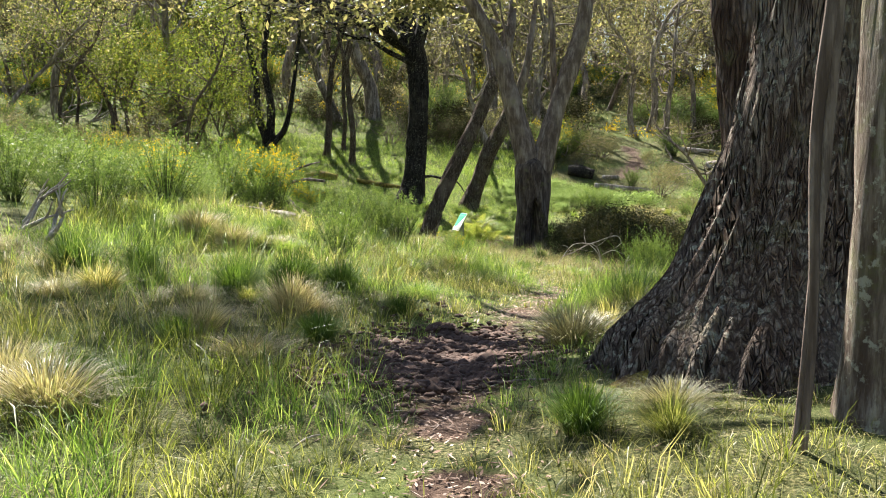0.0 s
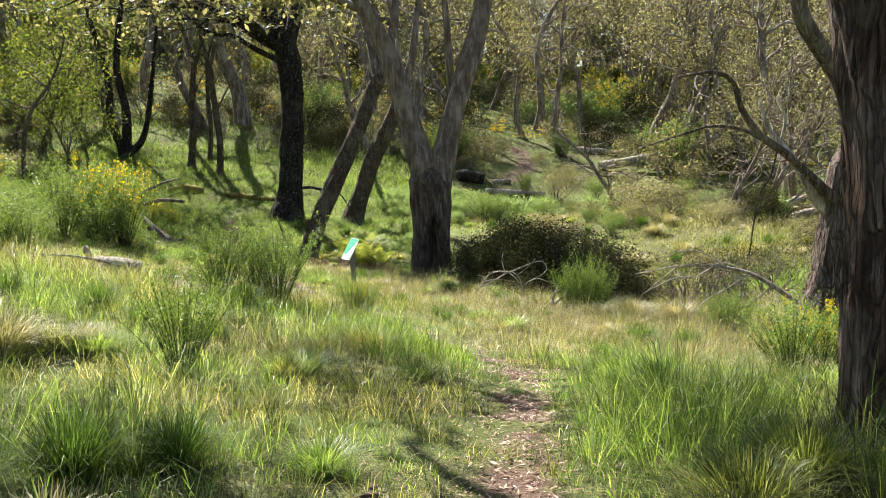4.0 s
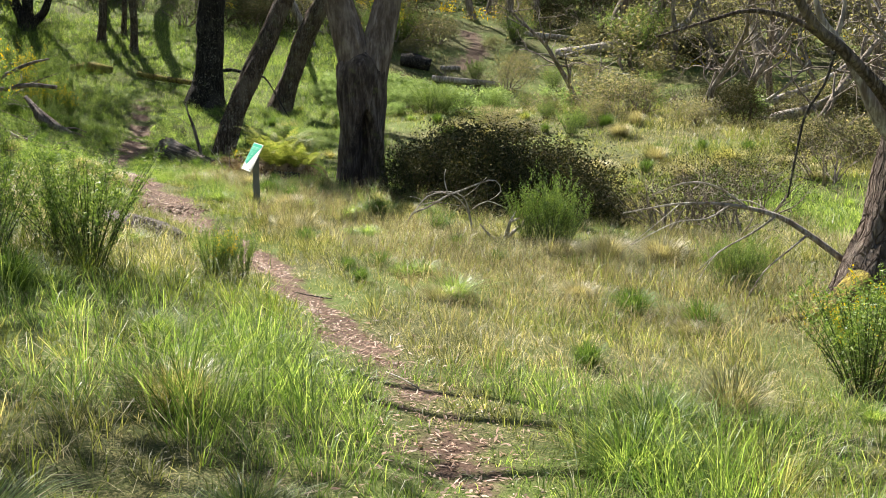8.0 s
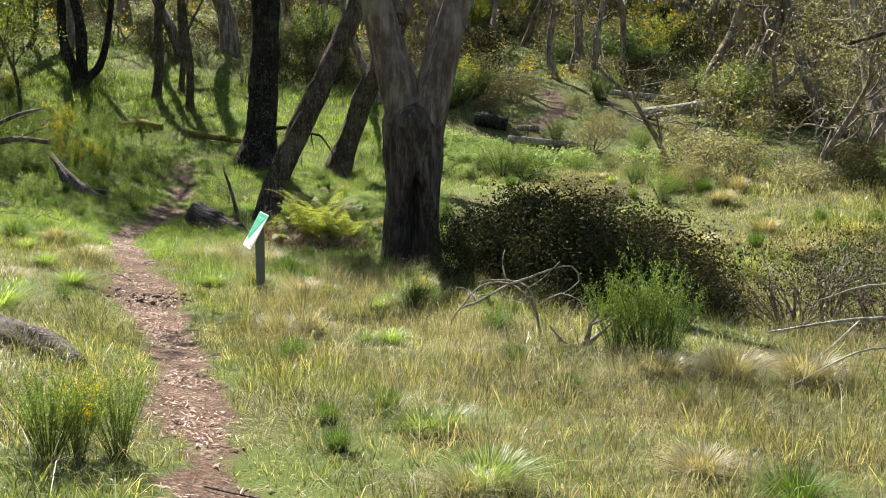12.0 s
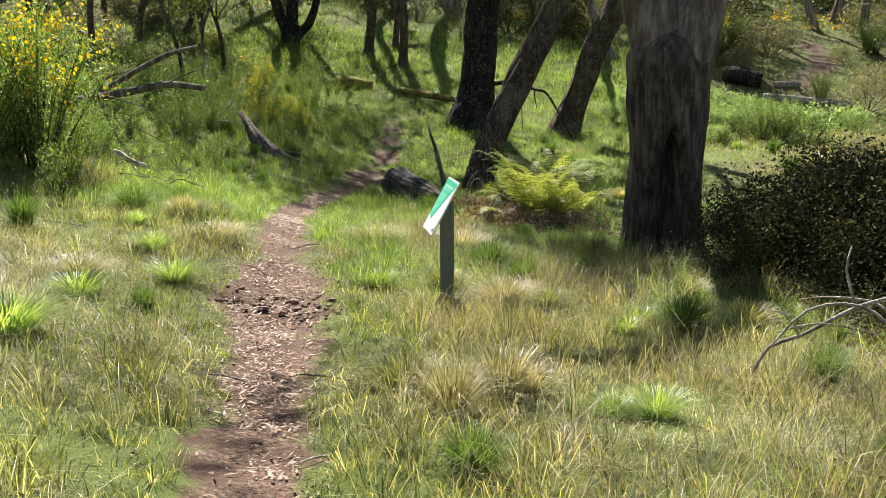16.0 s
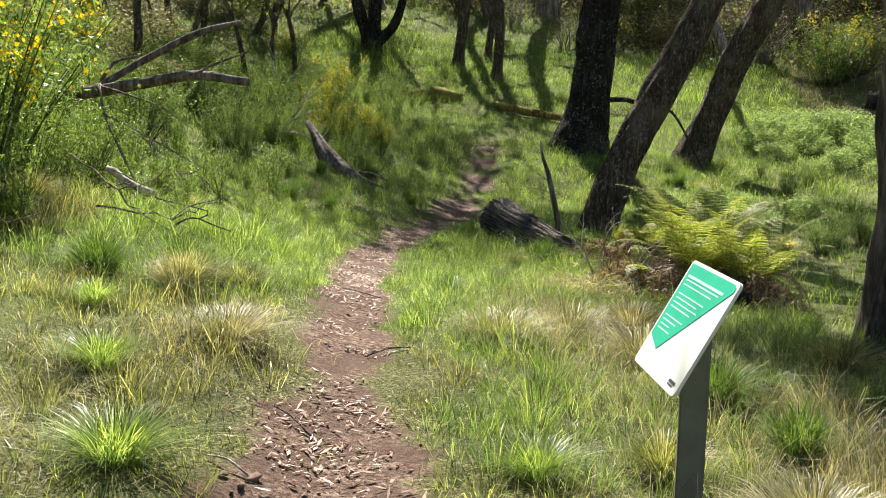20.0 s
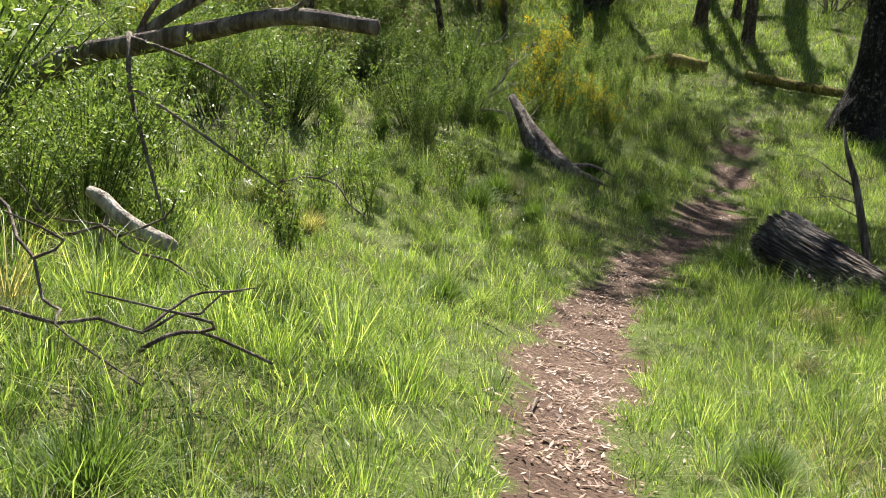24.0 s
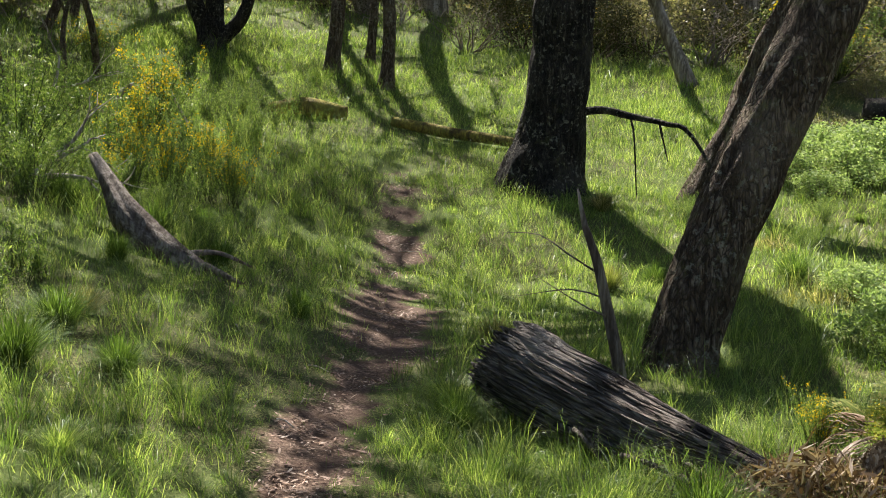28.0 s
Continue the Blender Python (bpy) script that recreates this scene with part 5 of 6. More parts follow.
def seedlings():
    """Feathery young broom shoots, thick as grass on the bank."""
    g = np.random.default_rng(620)
    st, lv, k = [], [], 0
    while k < 320:
        y = g.uniform(26.5, 52)
        x = float(track_x(y)) - g.uniform(1.9 if y < 38 else 2.2, 7)
        if abs(x + 5.3) < 1.2 and abs(y - 39.6) < 1.3 or abs(x + 4) < .5 and abs(y - 29.5) < .9:
            continue
        k += 1
        o, big = np.array([x, y, ground_z(x, y)]), g.uniform(.3, .75) * (.75 if y < 32 else 1)
        for _ in range(11):
            a, l = g.random() * 6.283, big * g.uniform(.6, 1.05)
            tip = o + np.array([math.cos(a), math.sin(a), 0]) * g.uniform(.03, .38) * big + np.array([0, 0, l])
            foot = o + g.normal(size=3) * (.05, .05, 0)
            c = np.linspace(foot, tip, 16)[3:]
            side = np.repeat(c, 3, 0)
            lv.append(leaves(side + g.normal(size=side.shape) * (.028, .028, .014), np.full(len(side), .011), 3.6, -.9))
            if g.random() < .02:
                lv.append(leaves(c[-4:], np.full(4, .02), 1.4, 0))
            st.append(tube([(*foot, .004), (*tip, .0015)], 3, 1.0, 0))
    tagged(new("broom_seedlings", mesh_two("broom_seedlings", st, lv, M_BROOMSTEM, M_BROOM)), "feathery young green broom shoots on the grassy bank", "bush", kind="stuff")


seedlings()
for _ in range(110):
    y = rng.uniform(13, 44)
    x = -3.4 - 0.16 * max(0, y - 12) - abs(rng.normal()) * 3.2
    if y > 26 and x > -6:
        continue
    stand(BLOOM[rng.integers(2)] if rng.random() < .07 else BROOM[rng.integers(2)], x, y, rng.uniform(.5, 1.05), rng.uniform(0, 360), rng.uniform(1.0, 1.4))
several(PALE, [(3.6, 48.6, .6), (4.3, 49.2, .8), (5.0, 48.4, .7), (3.0, 49.4, .6), (4.6, 50.4, .8), (3.9, 47.9, .5), (2.6, 48.5, .5), (5.6, 49.3, .7), (5.2, 50, .9), (3.4, 50.2, .7), (6.1, 48.7, .6), (2.9, 47.6, .45), (4.1, 46.4, .5), (4.8, 47.0, .6), (5.6, 46.8, .6), (6.4, 47.6, .7), (3.5, 45.6, .45), (5.0, 45.6, .5), (6.2, 50.2, .8), (4.4, 51.6, .8), (7.0, 49.4, .7), (15.6, 75, 2.0), (17, 76, 2.2), (18.3, 75, 1.8), (14.4, 76, 1.6)], wide=(1.1, 1.5))
several(LEAFY + BROOM, [(8.7, 60.7, 1.6), (10.9, 55, 1.5), (13.5, 64.3, 1.6), (9.6, 55.5, .9), (12.2, 58, .9), (8.0, 61.5, 1.4), (7.0, 60.5, 1.6), (13, 55, 1.0), (11.7, 61, .8), (15, 56.5, 1.1), (17, 54, 1.2), (14.4, 50.5, 1.1), (18.5, 58, 1.3)])
for _ in range(46):
    y = rng.uniform(40, 60)
    x = rng.uniform(4, 26)
    if abs(x - 10.5) < 1.5 and y > 56 or x < 6 and y > 50 or x > 13 and y > 49:
        continue
    stand((LEAFY + PALE + BROOM + TWIG)[rng.integers(6)], x, y, rng.uniform(.5, 1.1), rng.uniform(0, 360), rng.uniform(1, 1.5))
for _ in range(60):
    y = rng.uniform(28, 46)
    x = rng.uniform(15, 34)
    if x < 18.5 and y < 32:
        continue
    stand((TWIG + TWIG + LEAFY + DARK)[rng.integers(6)], x, y, rng.uniform(.8, 1.7), rng.uniform(0, 360), rng.uniform(1, 1.5))


for _ in range(24):
    y = rng.uniform(30, 50)
    x = rng.uniform(19, 36)
    stand(GUMS[(2, 4, 5)[rng.integers(3)]], x, y, rng.uniform(.55, .85), rng.uniform(0, 360))
for _ in range(26):
    y = rng.uniform(38, 47)
    x = rng.uniform(.4, 4.2)
    stand((BROOM + GREEN + PALE)[rng.integers(5)], x, y, rng.uniform(.35, .6), rng.uniform(0, 360), rng.uniform(1.0, 1.5))


# ---- fallen wood ----
def log_thing(name, label, lines, material, seg=12, ridge=0.06, ridges=8, step=0.1, part_names=None, group=""):
    o = np.array(lines[0][0][:3])
    t = thing(name, label, "log" if "log" in name else "branch", o, group)
    for k, l in enumerate(lines):
        nm = (part_names or (["log"] + ["side_branch"] * 20))[k]
        wood(nm, [tube(l, seg if k == 0 else max(5, seg // 2), step, 0.08, ridge, ridges, k + 2, True)], material, t, o)
    return t


def thinner(lines, k):
    return [[(x, y, z, r * k) for x, y, z, r in l] for l in lines]


def low(x, y, up, r):
    return (x, y, ground_z(x, y) + up, r)


def dead_branch(label, start, ways, length, radius, material, seed, depth=2, kids=2, wild=0.5):
    """A dead branch lying with its twigs in the air: each limb is a part."""
    global rng
    rng = np.random.default_rng(seed)
    o = np.array(start)
    t = thing("dead_branch", label, "branch", o)
    for w in ways:
        pieces = []
        fork(start, w, length, radius, depth, [], pieces, wild, 6, kids)
        wood("limb", pieces, material, t, o)
    return t


M_DRIFT = bark_material("grey_brown_driftwood", (0.20, 0.16, 0.13), (0.07, 0.05, 0.04), (0.34, 0.29, 0.25), 0.0, (7, 7, 0.5), 0.7)


# split hollow log by the track
def split_log():
    o = (-2.2, 37.35, ground_z(-2.2, 37.35))
    t = thing("fallen_log", "broken grey hollow log, split and weathered, lying in grass", "log", o)
    line = [(-2.14, 37.42, -.69, .25), (-2.02, 37.28, -.71, .28), (-1.82, 37.08, -.80, .285), (-1.56, 36.86, -.9, .275), (-1.3, 36.66, -.99, .25), (-1.0, 36.45, -1.06, .21), (-.7, 36.25, -1.12, .15), (-.4, 36.05, -1.17, .07)]
    n = 150
    v, q, tr = tube(line, n, 0.035, 0.05, 0.075, 120, 5, True)
    jag = np.random.default_rng(5).random(n)
    for k in range(9):
        v[k * n:(k + 1) * n] += np.outer(jag - 0.5, np.array([-.09, .09, .03])) * (1 - k / 9)
    v[:14 * n] += np.outer(np.clip(v[:14 * n, 2] + .78, -.2, .5), np.array([.34, -.30, 0])) * np.repeat(1 - np.arange(14) / 14, n)[:, None]
    tr = tr[n:]
    along = Vector((1.7, -1.35, -.5)).to_track_quat("Z", "Y").to_matrix()
    shell = part("shell", raw_mesh("shell", (v - np.array(o)) @ np.array(along), q, tr, M_STUMP, True), t)
    shell.rotation_euler = along.to_euler()
    # near-black core just inside the open end
    core = [(-2.02, 37.28, -.74, .24), (-1.85, 37.1, -.8, .2)]
    wood("rotten_core", [tube(core, 24, 0.08, 0.2, 0.1, 9, 2, True)], M_BARK_DARK, t, o, "dark core inside the open end")
    g = np.random.default_rng(15)
    for k in range(44):
        s = g.random()
        a = np.array(line[2][:3]) * (1 - s) + np.array(line[5][:3]) * s
        b = a + np.array([g.normal() * .15, g.normal() * .12 - .15, -.05])
        e = b + np.array([g.uniform(.15, .5), g.uniform(-.5, -.15), g.uniform(-.1, .05)])
        b[2] = max(b[2], ground_z(b[0], b[1]) + .03)
        e[2] = ground_z(e[0], e[1]) + .03
        wood("splinter", [tube([(*b, .018), (*((b + e) / 2 + np.array([0, 0, .03])), .016), (*e, .006)], 5, 0.2, .2)], M_STUMP, t, o)


split_log()
log_thing("dead_sapling", "thin dead upright sapling without leaves", [[low(-1.2, 38.3, -.05, .055), (-1.24, 38.3, -.85, .05), (-1.32, 38.3, -.5, .044), (-1.42, 38.3, -.1, .036), (-1.51, 38.3, .14, .026), (-1.57, 38.3, .42, .007)],
                                                    [(-1.42, 38.3, -.2, .009), (-1.65, 38.2, -.05, .007), (-1.85, 38.2, .08, .005), (-2.15, 38.15, .1, .002)], [(-1.3, 38.3, -.55, .008), (-1.5, 38.2, -.45, .006), (-1.9, 38.1, -.2, .002)],
                                                    [(-1.35, 38.3, -.4, .007), (-1.6, 38.25, -.33, .006), (-2.0, 38.2, -.38, .002)]], M_DRIFT, 9, part_names=["stem"] + ["twig"] * 3)
log_thing("fallen_branch", "grey bare fallen limb propped in a flowering broom", [[low(-6.3, 31.0, .1, .09), (-5.9, 30.9, .62, .075), (-5.36, 30.8, .86, .066), (-4.9, 30.8, .94, .058), (-4.39, 30.8, 1.03, .052), (-3.92, 30.8, 1.1, .046), (-3.45, 30.8, 1.05, .040)],
                                                     [(-5.0, 30.85, .94, .03), (-4.75, 30.9, 1.1, .036), (-4.43, 31, 1.3, .038), (-4.0, 31, 1.5, .034), (-3.6, 31, 1.6, .018)], [(-4.96, 30.9, 1.0, .018), (-4.85, 30.95, 1.2, .016), (-4.55, 30.95, 1.28, .011)],
                                                     [(-4.0, 30.8, 1.08, .016), (-3.8, 30.75, 1.18, .012), (-3.4, 30.7, 1.32, .006)], [(-4.86, 30.7, 1.0, .016), (-4.7, 30.5, .72, .013), (-4.45, 30.3, .42, .010), (-4.2, 30.1, .15, .006), (-4.05, 30, -.02, .003)],
                                                     [(-4.7, 30.5, .72, .011), (-4.4, 30.4, .62, .009), (-4.0, 30.3, .45, .007), (-3.6, 30.2, .28, .004)], [(-4.86, 30.7, .98, .013), (-4.5, 30.6, .9, .011), (-4.15, 30.5, .8, .007), (-3.85, 30.5, .62, .004)]], M_DRIFT, 12, 0.08, 7)
log_thing("fallen_branch", "short pale broken stick on the grass bank", [[(-4.2, 29.6, .30, .026), (-4.13, 29.6, .27, .036), (-4.05, 29.6, .21, .034), (-3.92, 29.6, .15, .032), (-3.8, 29.6, .11, .034), (-3.76, 29.6, .10, .02)], [(-4.1, 29.6, .2, .012), (-4.16, 29.6, .05, .01), (-4.2, 29.6, -.15, .008)]], M_DEADWOOD, 8)
log_thing("dead_shrub", "dark bare stems of a dead shrub beneath the broom", [[low(-4.1, 28.6, -.05, .03), (-4.25, 28.6, .11, .03), (-4.57, 28.6, .34, .026), (-4.81, 28.6, .78, .02), (-5.06, 28.55, 1.1, .012), (-5.2, 28.5, 1.4, .006)], [(-4.3, 28.6, .13, .024), (-4.7, 28.55, .39, .018), (-5.1, 28.5, .53, .011), (-5.5, 28.4, .62, .005)],
                                                    [(-4.6, 28.6, .38, .014), (-4.62, 28.55, .62, .01), (-4.55, 28.5, .85, .005)], [(-4.75, 28.6, .66, .012), (-5.05, 28.6, .72, .009), (-5.3, 28.6, .9, .004)], [(-4.5, 28.55, .28, .012), (-4.75, 28.45, .2, .009), (-5.05, 28.3, .28, .004)]], M_BARK_DARK, 8, part_names=["stem"] + ["twig"] * 4)
TWIGS = ([(-4.96, 29.8, .2), (-4.73, 29.7, .12), (-4.27, 29.5, .16), (-4.0, 29.75, .1)], [(-3.6, 28.3, .12), (-3.34, 28.4, .1), (-3.17, 28.6, .14), (-3.05, 28.75, .22), (-2.95, 28.95, .3)],
         [(-3.1, 28.5, .08), (-3.0, 28.7, .16), (-2.8, 28.75, .1)], [(-5.1, 32.6, .25), (-5.0, 33, .3), (-4.6, 33, .2)], [(-4.18, 29.0, .34), (-3.85, 28.75, .26), (-3.45, 28.55, .14), (-3.3, 28.4, .1), (-3.0, 28.45, .04)],
         [(-4.1, 29.2, .1), (-3.9, 29.35, .2), (-3.72, 29.3, .12), (-3.5, 29.4, .06)], [(-4.1, 27.6, .3), (-3.9, 27.3, .12), (-3.6, 27.25, .1), (-3.4, 27.3, .2)])
for k, l in enumerate(TWIGS):
    g = np.random.default_rng(340 + k)
    path = spline([(x, y, ground_z(x, y) + u + .05, .008 - .0013 * i) for i, (x, y, u) in enumerate(l)], .13)
    path[:, :3] += g.normal(size=(len(path), 3)) * .018
    mid = path[len(path) // 2]
    side = [tuple(mid[:3]) + (.006,), (mid[0] + g.normal() * .12, mid[1] + g.normal() * .12, mid[2] + .07, .005), (mid[0] + g.normal() * .2, mid[1] + g.normal() * .2, mid[2] + .16, .003)]
    log_thing("fallen_branch", "thin crooked grey twig fallen in the grass", [[tuple(q) for q in path], side], M_DRIFT, 6, part_names=["stem", "side_twig"], group="fallen twigs")
log_thing("fallen_log", "weathered root log lying down the bank", [[(-6.1, 40.55, .56, .05), (-5.84, 40.3, .28, .10), (-5.55, 40.05, -.06, .15), (-5.09, 39.83, -.36, .145), (-4.75, 39.7, -.5, .10), (-4.45, 39.55, -.54, .04)],
                                                    [(-4.8, 39.75, -.4, .04), (-4.6, 39.5, -.42, .03), (-4.35, 39.35, -.5, .012)], [(-5.0, 39.8, -.3, .03), (-4.7, 39.9, -.3, .022), (-4.4, 39.9, -.42, .01)]], M_DRIFT, 26, 0.2, 26)
log_thing("fallen_branch", "arched dead bough over a broom bush", [[low(-8.1, 46, .0, .05), (-7.87, 46, 1.2, .04), (-7.65, 46, 1.43, .045), (-7.35, 46, 1.48, .036), (-7.03, 46, 1.4, .028), low(-6.7, 46, .1, .02)]], M_DEADWOOD, 8)
log_thing("mossy_log", "short log covered in yellow-green moss", [[low(-6.6, 51, .16, .14), low(-5.85, 51, .2, .2), low(-5.1, 51, .16, .14)]], M_MOSS, 14, .1, group="mossy logs")
log_thing("mossy_log", "thin mossy log lying across the slope", [[low(-4.2, 51, .13, .1), low(-3.15, 50.5, .15, .11), low(-2.0, 49.9, .13, .1), low(-1.0, 49.4, .1, .07)]], M_MOSS, 12, .1, group="mossy logs")
log_thing("fallen_branch", "dark bare bough leaning on the charred tree", [[(-1.1, 46.75, 1.15, .07), (-.6, 46.7, 1.2, .06), (-.24, 46.67, 1.12, .055), (.3, 46.33, 1.0, .04), (.62, 46, .82, .03), low(1.3, 45.7, .02, .015)], [(-.2, 46.6, 1.1, .02), (-.15, 46.5, .8, .014), low(-.1, 46.4, .05, .01)],
                                                     [(.2, 46.4, 1.02, .02), (.25, 46.2, .7, .012), (.3, 46.1, .45, .006)]], M_BARK_DARK, 9)
log_thing("fallen_log", "grey broken log and stick on the dry bank", [[low(-2.4, 17.7, .10, .10), low(-2.65, 17.75, .13, .11), low(-2.95, 17.8, .1, .09)], [(-3.0, 17.9, .42, .05), (-3.06, 18, .6, .06), (-3.1, 18.02, .74, .035)], [low(-2.5, 17.2, .12, .012), low(-3.0, 17.0, .16, .012), low(-3.7, 16.9, .1, .006)]], M_DEADWOOD, 12)
log_thing("fallen_log", "fibrous fallen bark slab in the grass", [[low(-1.25, 20.75, .06, .10), low(-.85, 20.3, .08, .12), low(-.5, 19.9, .07, .1), low(-.3, 19.65, .03, .06)]], M_STUMP, 16, .16, 14)
log_thing("fallen_log", "pale dead stick below the gum tree", [[low(5.3, 13.9, .08, .05), low(5.64, 14.4, .18, .05), low(6.0, 14.7, .34, .045), low(6.6, 15.1, .42, .03)], [low(6.0, 14.7, .34, .02), low(6.2, 15.1, .3, .015), low(6.5, 15.5, .1, .008)]], M_DEADWOOD, 9)
log_thing("fallen_log", "long pale fallen trunk with an upturned end", [[(14.9, 61.6, 1.75, .24), (16.59, 61.6, 1.95, .25), (18.56, 61.7, 2.3, .24), (20.56, 61.8, 2.8, .2), (21.94, 62, 3.43, .15), (22.53, 62, 5.0, .07)], [(16, 62, 1.8, .1), (15.4, 61, 1.7, .08), (14.6, 60.6, 1.6, .05)]], M_DEADWOOD, 12)
log_thing("fallen_log", "pale log on the far bank", [[low(14.3, 66, .2, .14), low(16.1, 66, .2, .14), low(17.9, 66, .15, .12)]], M_DEADWOOD, 10)
log_thing("fallen_log", "charred black log on the grass", [[low(6.4, 56.2, .25, .28), low(7.0, 56.1, .28, .32), low(7.7, 56, .25, .28)]], M_BARK_DARK, 16, .1)
log_thing("fallen_log", "grey log on the green flat", [[low(7.6, 54.9, .12, .13), low(9, 55, .13, .13), low(10.6, 55.2, .12, .1)]], M_DEADWOOD, 12)
log_thing("fallen_log", "short grey log with a charred end", [[low(7.2, 52.6, .12, .13), low(7.9, 52.5, .14, .16), low(8.4, 52.4, .14, .2)]], M_BARK_DARK, 14)
log_thing("fallen_log", "pale log beside the black one", [[low(8.2, 56.3, .1, .11), low(9.1, 56.6, .1, .1)]], M_DEADWOOD, 10)
for k, (x, y, a) in enumerate(((20, 35.4, .3), (22.5, 37, .9), (24.3, 36, -.4), (18, 45, .2), (19.5, 44, .5), (21, 45.5, -.2))):
    c, s = math.cos(a), math.sin(a)
    log_thing("fallen_log", "bare grey fallen trunk in the thicket", [[low(x - 2.4 * c, y - 2.4 * s, .15, .17), low(x, y, .5, .16), low(x + 2.4 * c, y + 2.4 * s, 1.2, .12), low(x + 4 * c, y + 4 * s, 2.1, .07)],
                                                      [low(x, y, .5, .07), low(x + .6, y - .6, 1.2, .05), low(x + 1.2, y - .9, 2.0, .02)]], M_DEADWOOD, 9)
log_thing("dead_bush", "bleached twisted dead branches in the dry grass", thinner([[(2.5, 23.8, -.8, .013), (2.6, 23.85, -.62, .017), (2.81, 23.9, -.55, .018), (3.14, 23.95, -.38, .020), (3.35, 23.95, -.31, .018), (3.62, 23.9, -.2, .016), (3.82, 23.85, -.17, .013), (3.9, 23.85, -.33, .009), (3.72, 23.8, -.45, .005)],
    [(2.58, 23.85, -.66, .011), (2.81, 23.75, -.36, .013), (3.14, 23.8, -.34, .015), (3.38, 23.85, -.55, .016), (3.51, 23.95, -.95, .017)], [(3.14, 23.95, -.36, .013), (3.09, 24.0, -.15, .011), (3.12, 24.02, .0, .007)],
    [(3.51, 23.95, -.9, .017), (3.38, 24.05, -.42, .015), (3.04, 24.1, -.34, .009), (2.85, 24.2, -.38, .005)], [(3.35, 23.95, -.42, .012), (3.52, 23.9, -.3, .010), (3.7, 23.9, -.12, .005)], [(2.67, 23.9, -.53, .009), (2.91, 23.85, -.46, .009), (3.28, 23.8, -.52, .006)],
    [(3.5, 24, -.6, .011), (3.75, 24.1, -.5, .009), (4.05, 24.1, -.62, .005)], [(2.8, 23.9, -.56, .008), (2.7, 23.8, -.4, .007), (2.55, 23.75, -.36, .004)]], 0.7), M_DEADWOOD, 9, part_names=["limb"] * 8)
dead_branch("pale knot of dead wood in dry grass", (3.9, 23.5, ground_z(3.9, 23.5) + .05), [(-.7, 0, .12), (.5, .2, .1), (.1, -.2, .3)], .3, .035, M_DEADWOOD, 302, 1, 2, .4)
log_thing("fallen_branch", "long bleached dead bough below the gum tree", thinner([[(6.56, 19, -.55, .055), (6.2, 19.12, -.27, .048), (5.89, 19.24, -.08, .04), (5.41, 19.36, .03, .03), (4.89, 19.48, .04, .02), (4.31, 19.6, -.06, .01)],
                                                            [(5.89, 19.24, -.08, .02), (5.6, 19.2, -.25, .016), (5.2, 19.1, -.42, .012), (4.9, 19, -.62, .006)], [(5.6, 19.3, 0, .02), (5.3, 19.5, .22, .016), (5.0, 19.6, .25, .012), (4.7, 19.8, .1, .006)],
                                                            [(5.41, 19.36, .03, .018), (5.1, 19.2, -.08, .014), (4.7, 19.1, -.1, .010), (4.2, 19.0, -.3, .005)], [(6.2, 19.12, -.27, .022), (5.9, 18.95, -.4, .016), (5.6, 18.9, -.62, .01), (5.4, 18.85, -.9, .006)],
                                                            [(5.9, 19.24, -.1, .016), (5.7, 19.5, .05, .012), (5.5, 19.8, .0, .008)], [(4.9, 19.48, .04, .01), (4.6, 19.3, -.12, .007), (4.3, 19.3, -.35, .004)], [(5.2, 19.1, -.42, .009), (5.0, 18.9, -.5, .006), (4.8, 18.8, -.75, .004)]], 0.68), M_DEADWOOD, 9)
log_thing("fallen_branch", "thin hanging dead vine from the gum's bough", [[(5.88, 18.2, 1.66, .014), (5.78, 18.2, 1.32, .014), (5.61, 18.2, 1.05, .013), (5.54, 18.2, .7, .012), (5.47, 18.2, .25, .008)]], M_BARK_DARK, 5)
log_thing("fallen_branch", "white forked dead snag wedged against the gum tree", [[(6.85, 18.6, .7, .09), (6.6, 18.6, 1.0, .08), (6.42, 18.65, 1.35, .06), (6.2, 18.7, 1.7, .05), (5.98, 18.7, 1.95, .035), (5.85, 18.7, 2.35, .012)], [(6.15, 18.7, 1.75, .03), (6.22, 18.7, 2.1, .02), (6.1, 18.7, 2.4, .008)]], M_DEADWOOD, 9)
for k, (x, y) in enumerate(((-4.4, 11.2), (-4.2, 10.6), (-3.8, 10.2))):
    dead_branch("grey dead fallen bough in tall grass", (x, y, ground_z(x, y) + .05), [(.5, -.4, .25), (.3, .3, .5)], .4, .03, M_DEADWOOD, 310 + k, 1, 2, .4)
for k, (x, y) in enumerate(((-18.2, 50.5), (-17.2, 52.5), (-9.3, 47.2), (-6.9, 41.0))):
    dead_branch("tangle of pale dead boughs on the slope", (x, y, ground_z(x, y) + .1), [(.9, -.2, .35), (.7, .3, .15), (.6, 0, .6)], 1.0 if k < 2 else .55, .06 if k < 2 else .035, M_DEADWOOD, 320 + k, 2, 2, .4)


# ---- bark strips and roots of the old tree ----
def strip_of_bark(label, line, material=M_STRIP):
    o = np.array(line[-1][:3])
    t = thing("bark_strip", label, "bark", o, "hanging bark strips")
    wood("strip", [tube(line, 8, 0.12, 0.12, 0, 5, 3)], material, t, o)


